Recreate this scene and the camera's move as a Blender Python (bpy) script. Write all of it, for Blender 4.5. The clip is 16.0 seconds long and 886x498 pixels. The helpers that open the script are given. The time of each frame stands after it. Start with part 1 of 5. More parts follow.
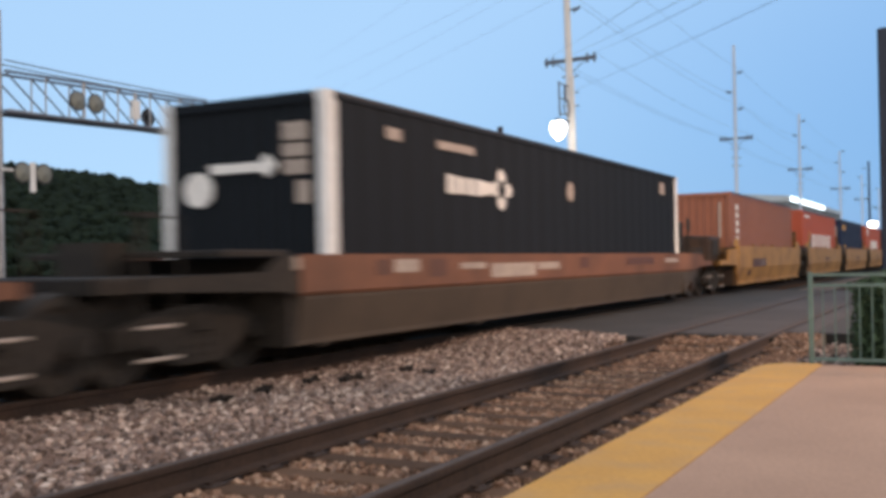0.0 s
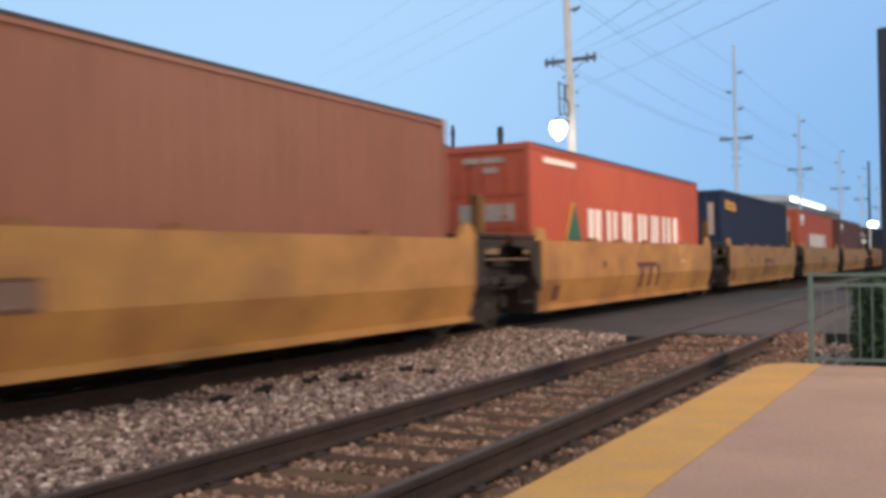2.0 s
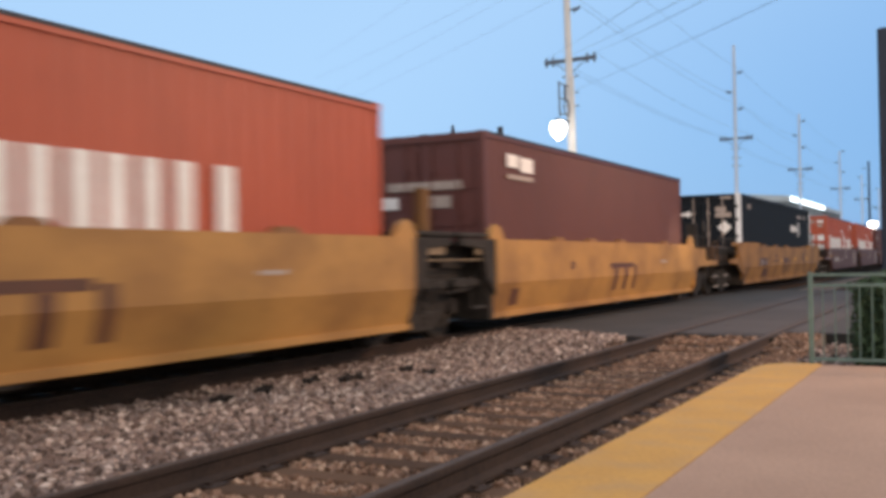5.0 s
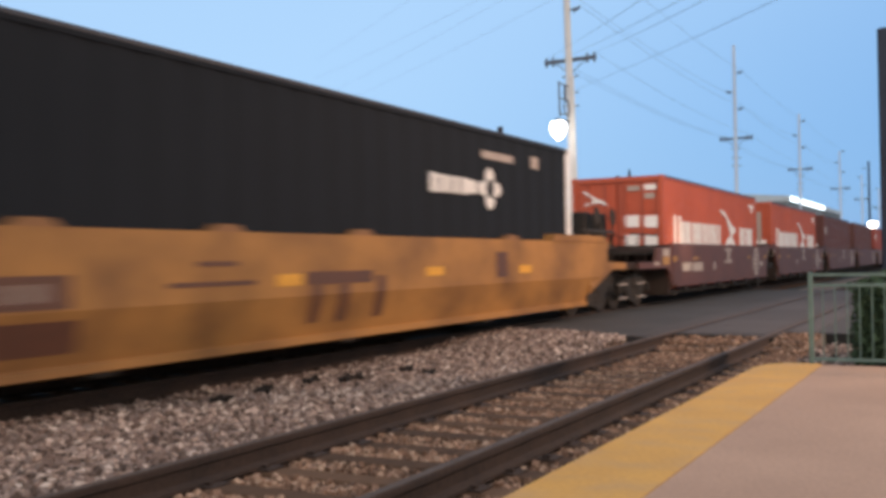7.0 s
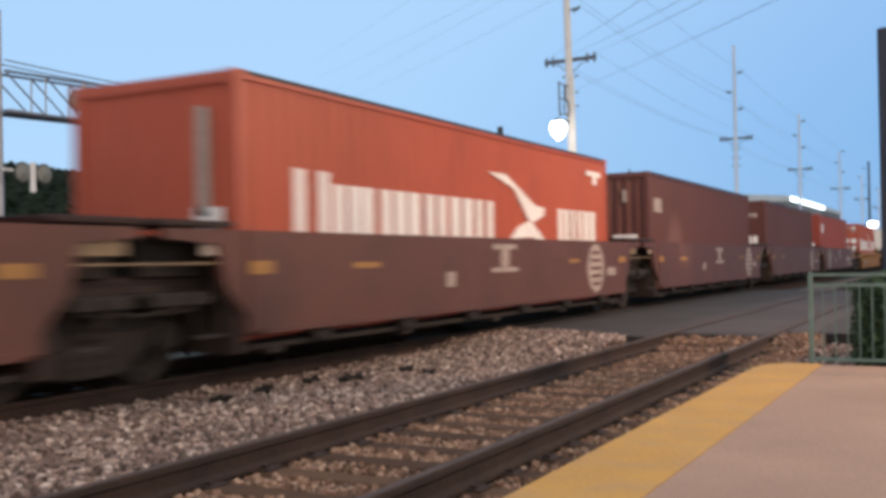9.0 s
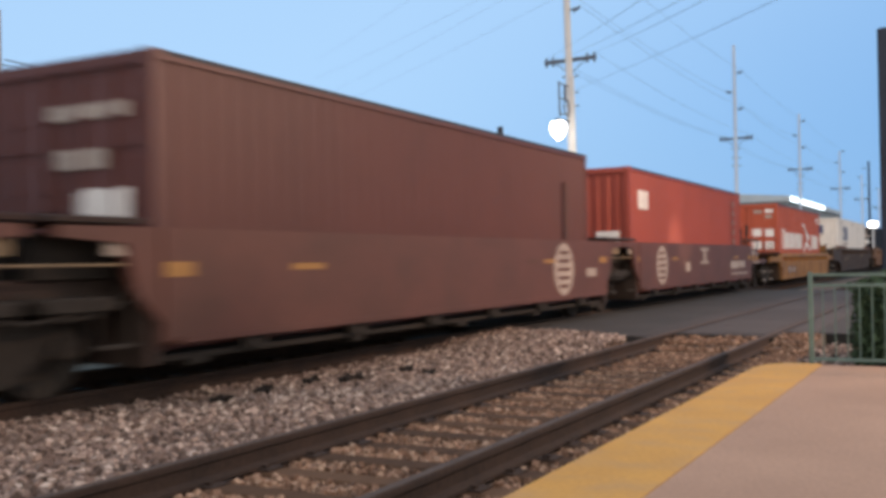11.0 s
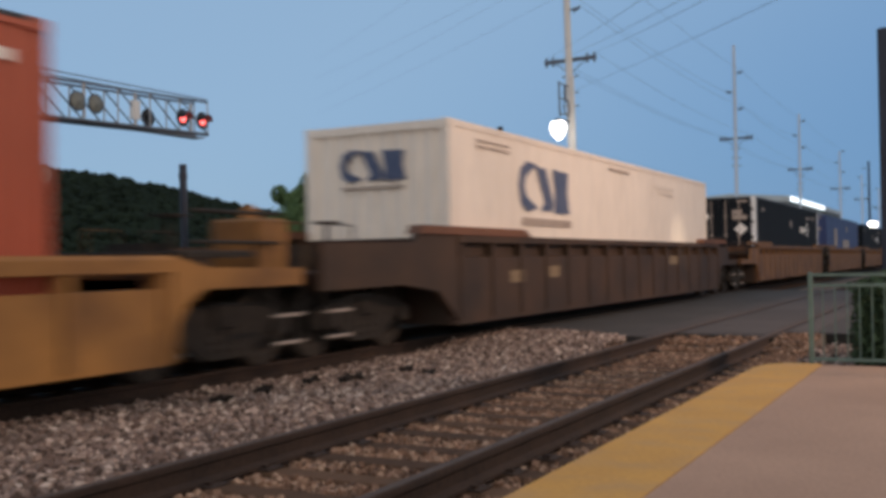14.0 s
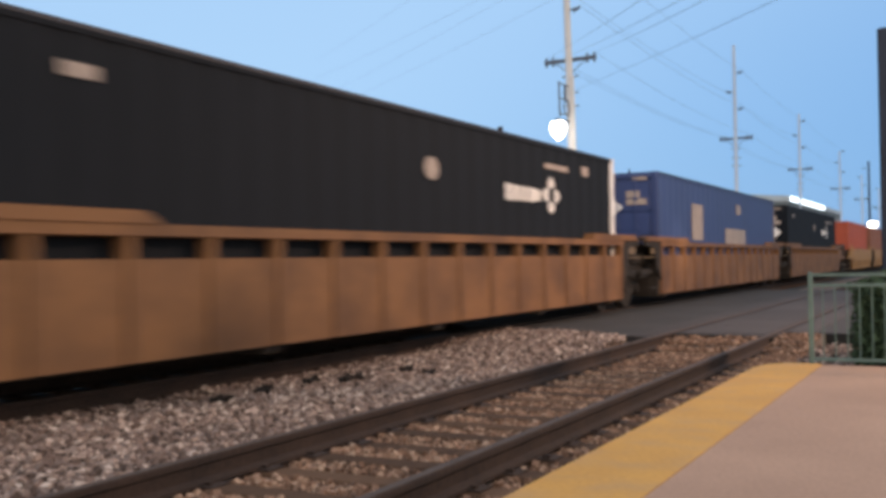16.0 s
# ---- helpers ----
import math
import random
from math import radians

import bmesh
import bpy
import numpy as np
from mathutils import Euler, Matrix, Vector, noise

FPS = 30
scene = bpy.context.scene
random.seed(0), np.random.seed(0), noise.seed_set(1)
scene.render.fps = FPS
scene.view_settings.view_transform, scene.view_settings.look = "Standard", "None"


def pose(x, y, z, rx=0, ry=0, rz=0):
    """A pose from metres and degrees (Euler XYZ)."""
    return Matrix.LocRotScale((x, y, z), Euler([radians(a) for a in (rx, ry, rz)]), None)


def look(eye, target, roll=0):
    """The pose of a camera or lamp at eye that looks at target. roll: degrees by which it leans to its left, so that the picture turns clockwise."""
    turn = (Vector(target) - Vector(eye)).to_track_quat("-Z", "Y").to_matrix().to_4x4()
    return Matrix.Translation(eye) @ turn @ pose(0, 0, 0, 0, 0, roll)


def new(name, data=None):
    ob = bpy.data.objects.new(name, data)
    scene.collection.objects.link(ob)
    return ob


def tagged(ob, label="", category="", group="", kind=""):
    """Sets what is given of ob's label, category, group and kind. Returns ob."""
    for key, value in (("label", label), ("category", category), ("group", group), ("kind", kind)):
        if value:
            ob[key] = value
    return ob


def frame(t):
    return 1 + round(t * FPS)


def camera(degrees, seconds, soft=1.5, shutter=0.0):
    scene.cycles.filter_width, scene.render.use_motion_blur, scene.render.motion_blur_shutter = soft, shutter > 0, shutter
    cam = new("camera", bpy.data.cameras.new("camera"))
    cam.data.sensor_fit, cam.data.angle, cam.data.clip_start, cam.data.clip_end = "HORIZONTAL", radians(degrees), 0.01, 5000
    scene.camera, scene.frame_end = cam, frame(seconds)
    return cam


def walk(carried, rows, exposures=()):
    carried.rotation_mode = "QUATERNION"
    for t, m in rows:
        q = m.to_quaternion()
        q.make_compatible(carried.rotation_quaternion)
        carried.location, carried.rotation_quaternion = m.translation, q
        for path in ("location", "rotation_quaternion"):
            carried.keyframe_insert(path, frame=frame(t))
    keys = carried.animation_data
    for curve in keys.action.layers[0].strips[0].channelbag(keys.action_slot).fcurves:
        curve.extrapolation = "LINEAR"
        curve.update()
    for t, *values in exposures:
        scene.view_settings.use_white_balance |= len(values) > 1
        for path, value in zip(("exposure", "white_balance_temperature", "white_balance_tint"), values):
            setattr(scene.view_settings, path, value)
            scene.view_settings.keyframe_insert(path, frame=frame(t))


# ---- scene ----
# World: metres, z = 0 is the top of the rails, the tracks run along y.
V = 16.0            # speed of the train, m/s, towards -y
XT, XN = -8.13, -3.44   # centre lines of the train's track and of the near track
EYE = (0.0, 0.0, 1.157)
cam = camera(47.56, 16.0, soft=4.0, shutter=0.5)
_yaw, _pit = radians(27.826), radians(0.727)
_aim = (EYE[0] - math.sin(_yaw) * math.cos(_pit), EYE[1] + math.cos(_yaw) * math.cos(_pit), EYE[2] + math.sin(_pit))
VIEW = look(EYE, _aim, -0.997)
walk(cam, [(0.0, VIEW), (16.0, VIEW)], exposures=[(0.0, -0.05), (2.5, -0.05), (3.0, -0.12), (3.5, -0.05), (12.5, -0.05), (13.0, -0.25), (13.5, -0.45), (14.0, -0.68), (15.0, -0.68), (15.5, -0.5), (16.0, -0.1)])

# ---- light: dusk, the warm afterglow behind the camera ----
SUN_AZ, SUN_EL = radians(158), radians(10)     # azimuth from +y towards +x
_d = Vector((math.sin(SUN_AZ) * math.cos(SUN_EL), math.cos(SUN_AZ) * math.cos(SUN_EL), math.sin(SUN_EL)))
world = bpy.data.worlds.new("dusk")
scene.world = world
world.use_nodes = True
wn, wl = world.node_tree.nodes, world.node_tree.links.new
sky = wn.new("ShaderNodeTexSky")
sky.sky_type = "NISHITA"
sky.sun_disc = False
sky.sun_elevation, sky.sun_rotation = SUN_EL, SUN_AZ
sky.air_density, sky.dust_density, sky.ozone_density = 1.0, 0.2, 3.0
faint = wn.new("ShaderNodeVectorMath")
faint.operation = "SCALE"
faint.inputs["Scale"].default_value = 0.02
wl(sky.outputs[0], faint.inputs[0])
where = wn.new("ShaderNodeTexCoord")
tilt = wn.new("ShaderNodeVectorMath")     # from the deep blue low in the north-east to the pale zenith and the warm west
tilt.operation = "DOT_PRODUCT"
tilt.inputs[1].default_value = (-0.42, -0.50, 0.80)
wl(where.outputs["Generated"], tilt.inputs[0])
ramp_sky = wn.new("ShaderNodeValToRGB")
ramp_sky.color_ramp.interpolation = "EASE"
els = ramp_sky.color_ramp.elements
els[0].position, els[0].color = 0.14, (0.185, 0.41, 0.80, 1)
els[1].position, els[1].color = 0.60, (0.45, 0.69, 1.0, 1)
span = wn.new("ShaderNodeMapRange")
span.inputs["From Min"].default_value, span.inputs["From Max"].default_value = -0.7, 0.5
wl(tilt.outputs["Value"], span.inputs["Value"])
wl(span.outputs["Result"], ramp_sky.inputs["Fac"])
west = wn.new("ShaderNodeVectorMath")
west.operation = "DOT_PRODUCT"
west.inputs[1].default_value = (0.80, -0.55, 0.25)
wl(where.outputs["Generated"], west.inputs[0])
west_span = wn.new("ShaderNodeMapRange")
west_span.inputs["From Min"].default_value, west_span.inputs["From Max"].default_value = -0.35, 0.75
wl(west.outputs["Value"], west_span.inputs["Value"])
blend = wn.new("ShaderNodeMix")
blend.data_type = "RGBA"
blend.inputs["B"].default_value = (1.08, 0.99, 0.94, 1)
wl(west_span.outputs["Result"], blend.inputs["Factor"])
wl(ramp_sky.outputs["Color"], blend.inputs["A"])
total = wn.new("ShaderNodeVectorMath")
total.operation = "ADD"
wl(blend.outputs["Result"], total.inputs[0])
wl(faint.outputs["Vector"], total.inputs[1])
wn["Background"].inputs["Strength"].default_value = 0.93
wl(total.outputs["Vector"], wn["Background"].inputs["Color"])
sun = new("afterglow", bpy.data.lights.new("afterglow", "SUN"))
sun.data.energy, sun.data.angle, sun.data.color = 0.36, radians(30), (1.0, 0.84, 0.72)
sun.matrix_basis = look(_d * 60, (0, 0, 0))
# an unseen warm point lamp, added right of the view to light platform and train; an unseen spot, taken for a waiting
# car's headlamp
station = new("unseen_warm_lamp", bpy.data.lights.new("unseen_warm_lamp", "POINT"))
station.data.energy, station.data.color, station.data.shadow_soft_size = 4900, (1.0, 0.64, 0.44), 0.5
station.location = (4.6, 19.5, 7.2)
beam = new("car_headlamp", bpy.data.lights.new("car_headlamp", "SPOT"))
beam.data.energy, beam.data.color, beam.data.shadow_soft_size = 1300, (1.0, 0.80, 0.58), 0.1
beam.data.spot_size, beam.data.spot_blend = radians(13), 1.0
beam.matrix_basis = look((1.2, 24.0, 0.75), (-6.8, 26.2, 1.5))


# ---- materials ----
def lin(r, g, b):
    return tuple(((c / 255) / 12.92 if c <= 10 else (((c / 255) + 0.055) / 1.055) ** 2.4) for c in (r, g, b)) + (1.0,)


def surface(name, a, b, rough=0.6, metal=0.0, fine=25.0, coarse=1.3, bump=0.15, stretch=(1, 1, 1), dirt=None, dirt_amount=0.4, pick=False, island=False, spec=0.5):
    """Two colours mixed by noise at two scales, with grain in the relief and an optional dirt colour in streaks."""
    m = bpy.data.materials.new(name)
    m.use_nodes = True
    nt, n = m.node_tree, m.node_tree.nodes
    link = nt.links.new
    bsdf = n["Principled BSDF"]
    tc = n.new("ShaderNodeTexCoord")
    mp = n.new("ShaderNodeMapping")
    mp.inputs["Scale"].default_value = stretch
    link(tc.outputs["Object"], mp.inputs["Vector"])

    def noise_tex(scale, detail=4.0):
        t = n.new("ShaderNodeTexNoise")
        t.inputs["Scale"].default_value, t.inputs["Detail"].default_value = scale, detail
        link(mp.outputs["Vector"], t.inputs["Vector"])
        return t

    def mixed(fac, c0, c1):
        x = n.new("ShaderNodeMix")
        x.data_type = "RGBA"
        link(fac, x.inputs["Factor"])
        for sock, c in ((x.inputs["A"], c0), (x.inputs["B"], c1)):
            if isinstance(c, tuple):
                sock.default_value = c
            else:
                link(c, sock)
        return x.outputs["Result"]

    def ramp(value, lo, hi):
        r = n.new("ShaderNodeMapRange")
        r.inputs["From Min"].default_value, r.inputs["From Max"].default_value = lo, hi
        link(value, r.inputs["Value"])
        return r.outputs["Result"]

    nf, nc = noise_tex(fine), noise_tex(coarse, 6.0)
    both = n.new("ShaderNodeMath")
    both.operation = "ADD"
    link(nf.outputs["Fac"], both.inputs[0])
    link(nc.outputs["Fac"], both.inputs[1])
    value = ramp(both.outputs[0], 0.7, 1.3)
    if pick or island:
        src = n.new("ShaderNodeObjectInfo") if pick else n.new("ShaderNodeNewGeometry")
        rnd = src.outputs["Random"] if pick else src.outputs["Random Per Island"]
        mm = n.new("ShaderNodeMath")
        mm.operation = "MULTIPLY_ADD"
        link(rnd, mm.inputs[0])
        mm.inputs[1].default_value = 0.75
        link(nc.outputs["Fac"], mm.inputs[2])
        value = ramp(mm.outputs[0], 0.35, 1.4)
    col = mixed(value, a, b)
    if dirt:
        ns = noise_tex(coarse * 2.7, 8.0)
        f = ramp(ns.outputs["Fac"], 0.62 - 0.35 * dirt_amount, 0.62 + 0.35 * (1 - dirt_amount))
        fm = n.new("ShaderNodeMath")
        fm.operation = "MULTIPLY"
        link(f, fm.inputs[0])
        fm.inputs[1].default_value = min(1.0, dirt_amount * 1.4)
        col = mixed(fm.outputs[0], col, dirt)
    link(col, bsdf.inputs["Base Color"])
    bsdf.inputs["Roughness"].default_value, bsdf.inputs["Metallic"].default_value = rough, metal
    bsdf.inputs["Specular IOR Level"].default_value = spec
    if bump:
        bp = n.new("ShaderNodeBump")
        bp.inputs["Strength"].default_value, bp.inputs["Distance"].default_value = bump, 0.01
        link(both.outputs[0], bp.inputs["Height"])
        link(bp.outputs["Normal"], bsdf.inputs["Normal"])
    return m


def glow(name, rgb, strength):
    m = bpy.data.materials.new(name)
    m.use_nodes = True
    b = m.node_tree.nodes["Principled BSDF"]
    b.inputs["Base Color"].default_value = (*rgb, 1)
    b.inputs["Emission Color"].default_value = (*rgb, 1)
    b.inputs["Emission Strength"].default_value = strength
    return m


def paint(name, rgb, dirt=(60, 45, 36), amount=0.35, rough=0.5, spec=0.4):
    a = lin(*rgb)
    b = tuple(min(1, c * 0.82) for c in a[:3]) + (1,)
    return surface(name, a, b, rough, 0.0, 9.0, 0.5, 0.06, (1.0, 0.6, 0.75) if "wagon" in name else (1.0, 1.0, 0.22), lin(*dirt), amount, spec=spec)


def dirty(name, rgb, k):
    return paint(name, tuple(int(c * k) for c in rgb), (52, 42, 36), 0.75, 0.75)


PAINT = {
    "red": paint("red_container_paint", (190, 90, 61), (118, 58, 43), 0.25),
    "crimson": paint("dark_red_container_paint", (164, 74, 58), (98, 50, 42), 0.25),
    "brown": paint("brown_container_paint", (102, 59, 51), (68, 43, 38), 0.25),
    "tan": paint("tan_brown_container_paint", (152, 98, 76), (104, 66, 52), 0.25),
    "navy": paint("navy_container_paint", (44, 55, 79), (36, 42, 55), 0.2, 0.6, 0.2),
    "blue": paint("blue_container_paint", (60, 76, 122), (46, 52, 72), 0.3),
    "black": paint("black_container_paint", (26, 31, 37), (22, 25, 28), 0.25, 0.8, 0.2),
    "white": paint("white_container_paint", (253, 242, 228), (216, 196, 178), 0.18),
    "well_yellow": paint("weathered_yellow_wagon_paint", (184, 136, 73), (100, 64, 40), 0.55, 0.6),
    "well_tan": paint("faded_yellow_wagon_paint", (140, 98, 60), (74, 51, 36), 0.62, 0.65),
    "well_ochre": paint("dull_ochre_wagon_paint", (176, 124, 64), (84, 56, 36), 0.62, 0.65),
    "well_brown": paint("rusty_brown_wagon_paint", (80, 58, 41), (48, 37, 30), 0.75, 0.7),
    "well_rust": paint("orange_brown_wagon_paint", (126, 84, 62), (74, 54, 43), 0.55, 0.7),
    "well_maroon": paint("maroon_wagon_paint", (102, 64, 54), (68, 48, 40), 0.5, 0.6),
    "well_dark": paint("dark_brown_wagon_paint", (80, 68, 56), (50, 43, 36), 0.45, 0.75),
    "grime": surface("grimy_steel", lin(56, 49, 42), lin(30, 26, 23), 0.9, 0.0, 12, 1.5, 0.2),
    "post": surface("pale_corner_post_paint", lin(244, 244, 242), lin(222, 220, 216), 0.5, 0, 12, 1, 0.05),
    "mark": surface("white_lettering", lin(250, 246, 240), lin(232, 226, 218), 0.6, 0, 14, 2, 0.03),
    "mark_grey": surface("pale_grey_marking", lin(188, 172, 158), lin(150, 136, 126), 0.6, 0, 14, 2, 0.03),
    "data_plate": surface("dull_beige_plate", lin(150, 128, 98), lin(112, 94, 72), 0.7, 0, 14, 2, 0.05),
    "mark_dark": surface("dark_brown_marking", lin(96, 58, 40), lin(80, 50, 36), 0.6, 0, 14, 2, 0.03),
    "mark_blue": surface("dark_blue_marking", lin(72, 86, 118), lin(92, 102, 128), 0.6, 0, 14, 2, 0.03),
    "mark_yellow": surface("yellow_marking", lin(236, 172, 52), lin(206, 146, 44), 0.6, 0, 14, 2, 0.03),
    "mark_green": surface("green_marking", lin(44, 104, 78), lin(36, 88, 66), 0.6, 0, 14, 2, 0.03),
    "mark_pale": surface("greyed_white_patch", lin(236, 226, 214), lin(222, 212, 200), 0.6, 0, 10, 1.5, 0.03),
    # dark roof rail; its blue cast stands in for reflected sky
    "roofedge": surface("sky_tinted_roof_rail", lin(36, 44, 56), lin(26, 34, 44), 0.6, 0, 12, 1, 0.05),
}
for _k, _rgb in (("well_yellow", (222, 152, 58)), ("well_ochre", (200, 140, 62)), ("well_tan", (190, 120, 62)), ("well_brown", (128, 80, 56)), ("well_rust", (120, 84, 62)), ("well_maroon", (112, 70, 58))):
    PAINT[_k + "_end"] = dirty(_k + "_end_paint", _rgb, 0.6 if _k in ("well_yellow", "well_ochre", "well_tan") else 0.5)
WHEEL = surface("worn_wheel_steel", lin(60, 53, 46), lin(36, 31, 27), 0.8, 0.1, 14, 2, 0.1)
RAIL_SIDE = surface("rusty_rail_steel", lin(66, 49, 39), lin(38, 28, 23), 0.95, 0.0, 30, 2, 0.2)
RAIL_TOP = surface("polished_rail_head", lin(88, 73, 63), lin(66, 54, 46), 0.85, 0.0, 30, 3, 0.05)
def stone_mix(name, stops):
    """Crushed stone: each stone picks its own shade; a finer grain breaks it up."""
    m = surface(name, stops[2], stops[1], 0.92, 0, 60, 8, 0.3)
    nt, n = m.node_tree, m.node_tree.nodes
    bsdf = n["Principled BSDF"]
    old = bsdf.inputs["Base Color"].links[0].from_socket
    geo = n.new("ShaderNodeNewGeometry")
    cr = n.new("ShaderNodeValToRGB")
    cr.color_ramp.interpolation = "LINEAR"
    e = cr.color_ramp.elements
    e[0].position, e[0].color = 0.0, stops[0]
    e[1].position, e[1].color = 1.0, stops[-1]
    for k in range(1, len(stops) - 1):
        q = e.new(k / (len(stops) - 1))
        q.color = stops[k]
    nt.links.new(geo.outputs["Random Per Island"], cr.inputs["Fac"])
    mix = n.new("ShaderNodeMix")
    mix.data_type = "RGBA"
    mix.inputs["Factor"].default_value = 0.22
    nt.links.new(cr.outputs["Color"], mix.inputs["A"])
    nt.links.new(old, mix.inputs["B"])
    nt.links.new(mix.outputs["Result"], bsdf.inputs["Base Color"])
    return m


STONE = stone_mix("crushed_ballast_stone", [lin(40, 33, 29), lin(94, 77, 68), lin(146, 122, 110), lin(132, 118, 111), lin(184, 159, 144), lin(232, 212, 196)])
STONE_BED = surface("ballast_bed", lin(132, 116, 106), lin(64, 54, 48), 0.95, 0, 22, 1.2, 0.8)
# dirty ballast, coloured darker still to stand in for shade under the train
STONE_SHADED = surface("dirty_shaded_ballast", lin(44, 42, 35), lin(20, 19, 16), 0.98, 0, 22, 1.2, 0.8)
STONE_CRIB = stone_mix("brown_crib_stone", [lin(66, 50, 40), lin(108, 82, 64), lin(146, 112, 90), lin(164, 132, 108), lin(202, 172, 146)])
TIE = surface("weathered_tie_timber", lin(106, 82, 64), lin(66, 51, 41), 0.95, 0, 14, 2, 0.4, (6, 1, 6), pick=True, spec=0.15)
ASPHALT = surface("crossing_asphalt", lin(62, 58, 54), lin(45, 42, 39), 0.95, 0, 60, 0.7, 0.25)
CONCRETE = surface("pink_grey_platform_concrete", lin(180, 144, 118), lin(156, 123, 100), 0.85, 0, 40, 0.8, 0.12)
TACTILE = surface("yellow_platform_paint", lin(212, 158, 72), lin(188, 138, 64), 0.85, 0, 30, 1.2, 0.12, dirt=lin(176, 142, 100), dirt_amount=0.5)
SOIL = surface("dark_verge_soil_and_grass", lin(70, 66, 50), lin(44, 46, 34), 0.95, 0, 8, 0.12, 0.5)
FENCE = surface("green_grey_fence_paint", lin(122, 144, 132), lin(100, 120, 110), 0.5, 0.1, 20, 2, 0.05)
POST_DARK = surface("dark_blue_post_paint", lin(44, 50, 66), lin(34, 40, 54), 0.5, 0.1, 20, 2, 0.05)
# haze is put into both pole colours: lightened, the far one also blued
POLE = surface("haze_lightened_pole", lin(236, 235, 232), lin(212, 210, 206), 0.85, 0, 18, 1.0, 0.2, (1, 1, 0.15))
POLE_HAZY = surface("hazy_far_pole", lin(222, 234, 248), lin(196, 208, 222), 0.8, 0, 18, 1.0, 0.1, (1, 1, 0.15))
PANEL = surface("worn_crossing_panel", lin(72, 65, 62), lin(54, 49, 46), 0.95, 0, 40, 1.5, 0.2, pick=True)
RUBBER = surface("black_flangeway_rubber", lin(34, 31, 29), lin(24, 22, 21), 0.95, 0, 20, 2, 0.1)
ARM_WOOD = surface("dark_crossarm_timber", lin(104, 106, 112), lin(80, 82, 88), 0.8, 0, 18, 2, 0.2)
WIRE = surface("cable", lin(90, 100, 122), lin(76, 84, 104), 0.6, 0, 10, 1, 0)
ALU = surface("galvanised_signal_steel", lin(190, 190, 190), lin(150, 150, 152), 0.45, 0.4, 14, 2, 0.05)
STEEL_DULL = surface("dull_blue_grey_steel", lin(118, 122, 132), lin(88, 92, 102), 0.6, 0.3, 14, 2, 0.05)
SIGNAL_BLACK = surface("black_signal_paint", lin(52, 52, 54), lin(36, 36, 38), 0.5, 0, 14, 2, 0.05)
LENS_DARK = surface("unlit_signal_lens", lin(140, 140, 130), lin(104, 106, 98), 0.4, 0, 14, 2, 0.0)
LENS_RED = glow("lit_red_lens", (1.0, 0.15, 0.14), 4.5)
LAMP_GLOW = glow("lit_lamp", (1.0, 0.93, 0.85), 14.0)
LEAF = surface("tree_foliage", lin(112, 138, 94), lin(76, 98, 66), 0.9, 0, 6, 0.5, 0.1, island=True, spec=0.15)
HILL_LEAF = surface("far_wood_foliage", lin(40, 50, 40), lin(31, 39, 32), 0.95, 0, 6, 0.05, 0.1, island=True, spec=0.05)
HEDGE_LEAF = surface("hedge_foliage", lin(82, 100, 72), lin(46, 60, 44), 0.85, 0, 6, 2, 0.1, island=True, spec=0.2)
SCRAP = surface("wet_dark_wood", lin(40, 31, 25), lin(24, 19, 16), 0.95, 0, 20, 3, 0.5)
BARK = surface("bark", lin(70, 58, 48), lin(46, 38, 32), 0.9, 0, 20, 3, 0.5)
BUILDING = surface("pale_cladding", lin(150, 158, 160), lin(132, 140, 142), 0.7, 0, 6, 0.3, 0.05)
BUILDING_ROOF = surface("pale_roof_sheet", lin(206, 214, 216), lin(186, 194, 198), 0.5, 0, 6, 0.3, 0.05)
# brightness of the white eaves edge, added as a glow
EAVES_GLOW = glow("glowing_eaves_edge", (0.85, 0.95, 1.0), 3.0)
GLASS_DARK = surface("dark_window", lin(40, 46, 52), lin(30, 34, 40), 0.15, 0, 4, 0.5, 0.0)


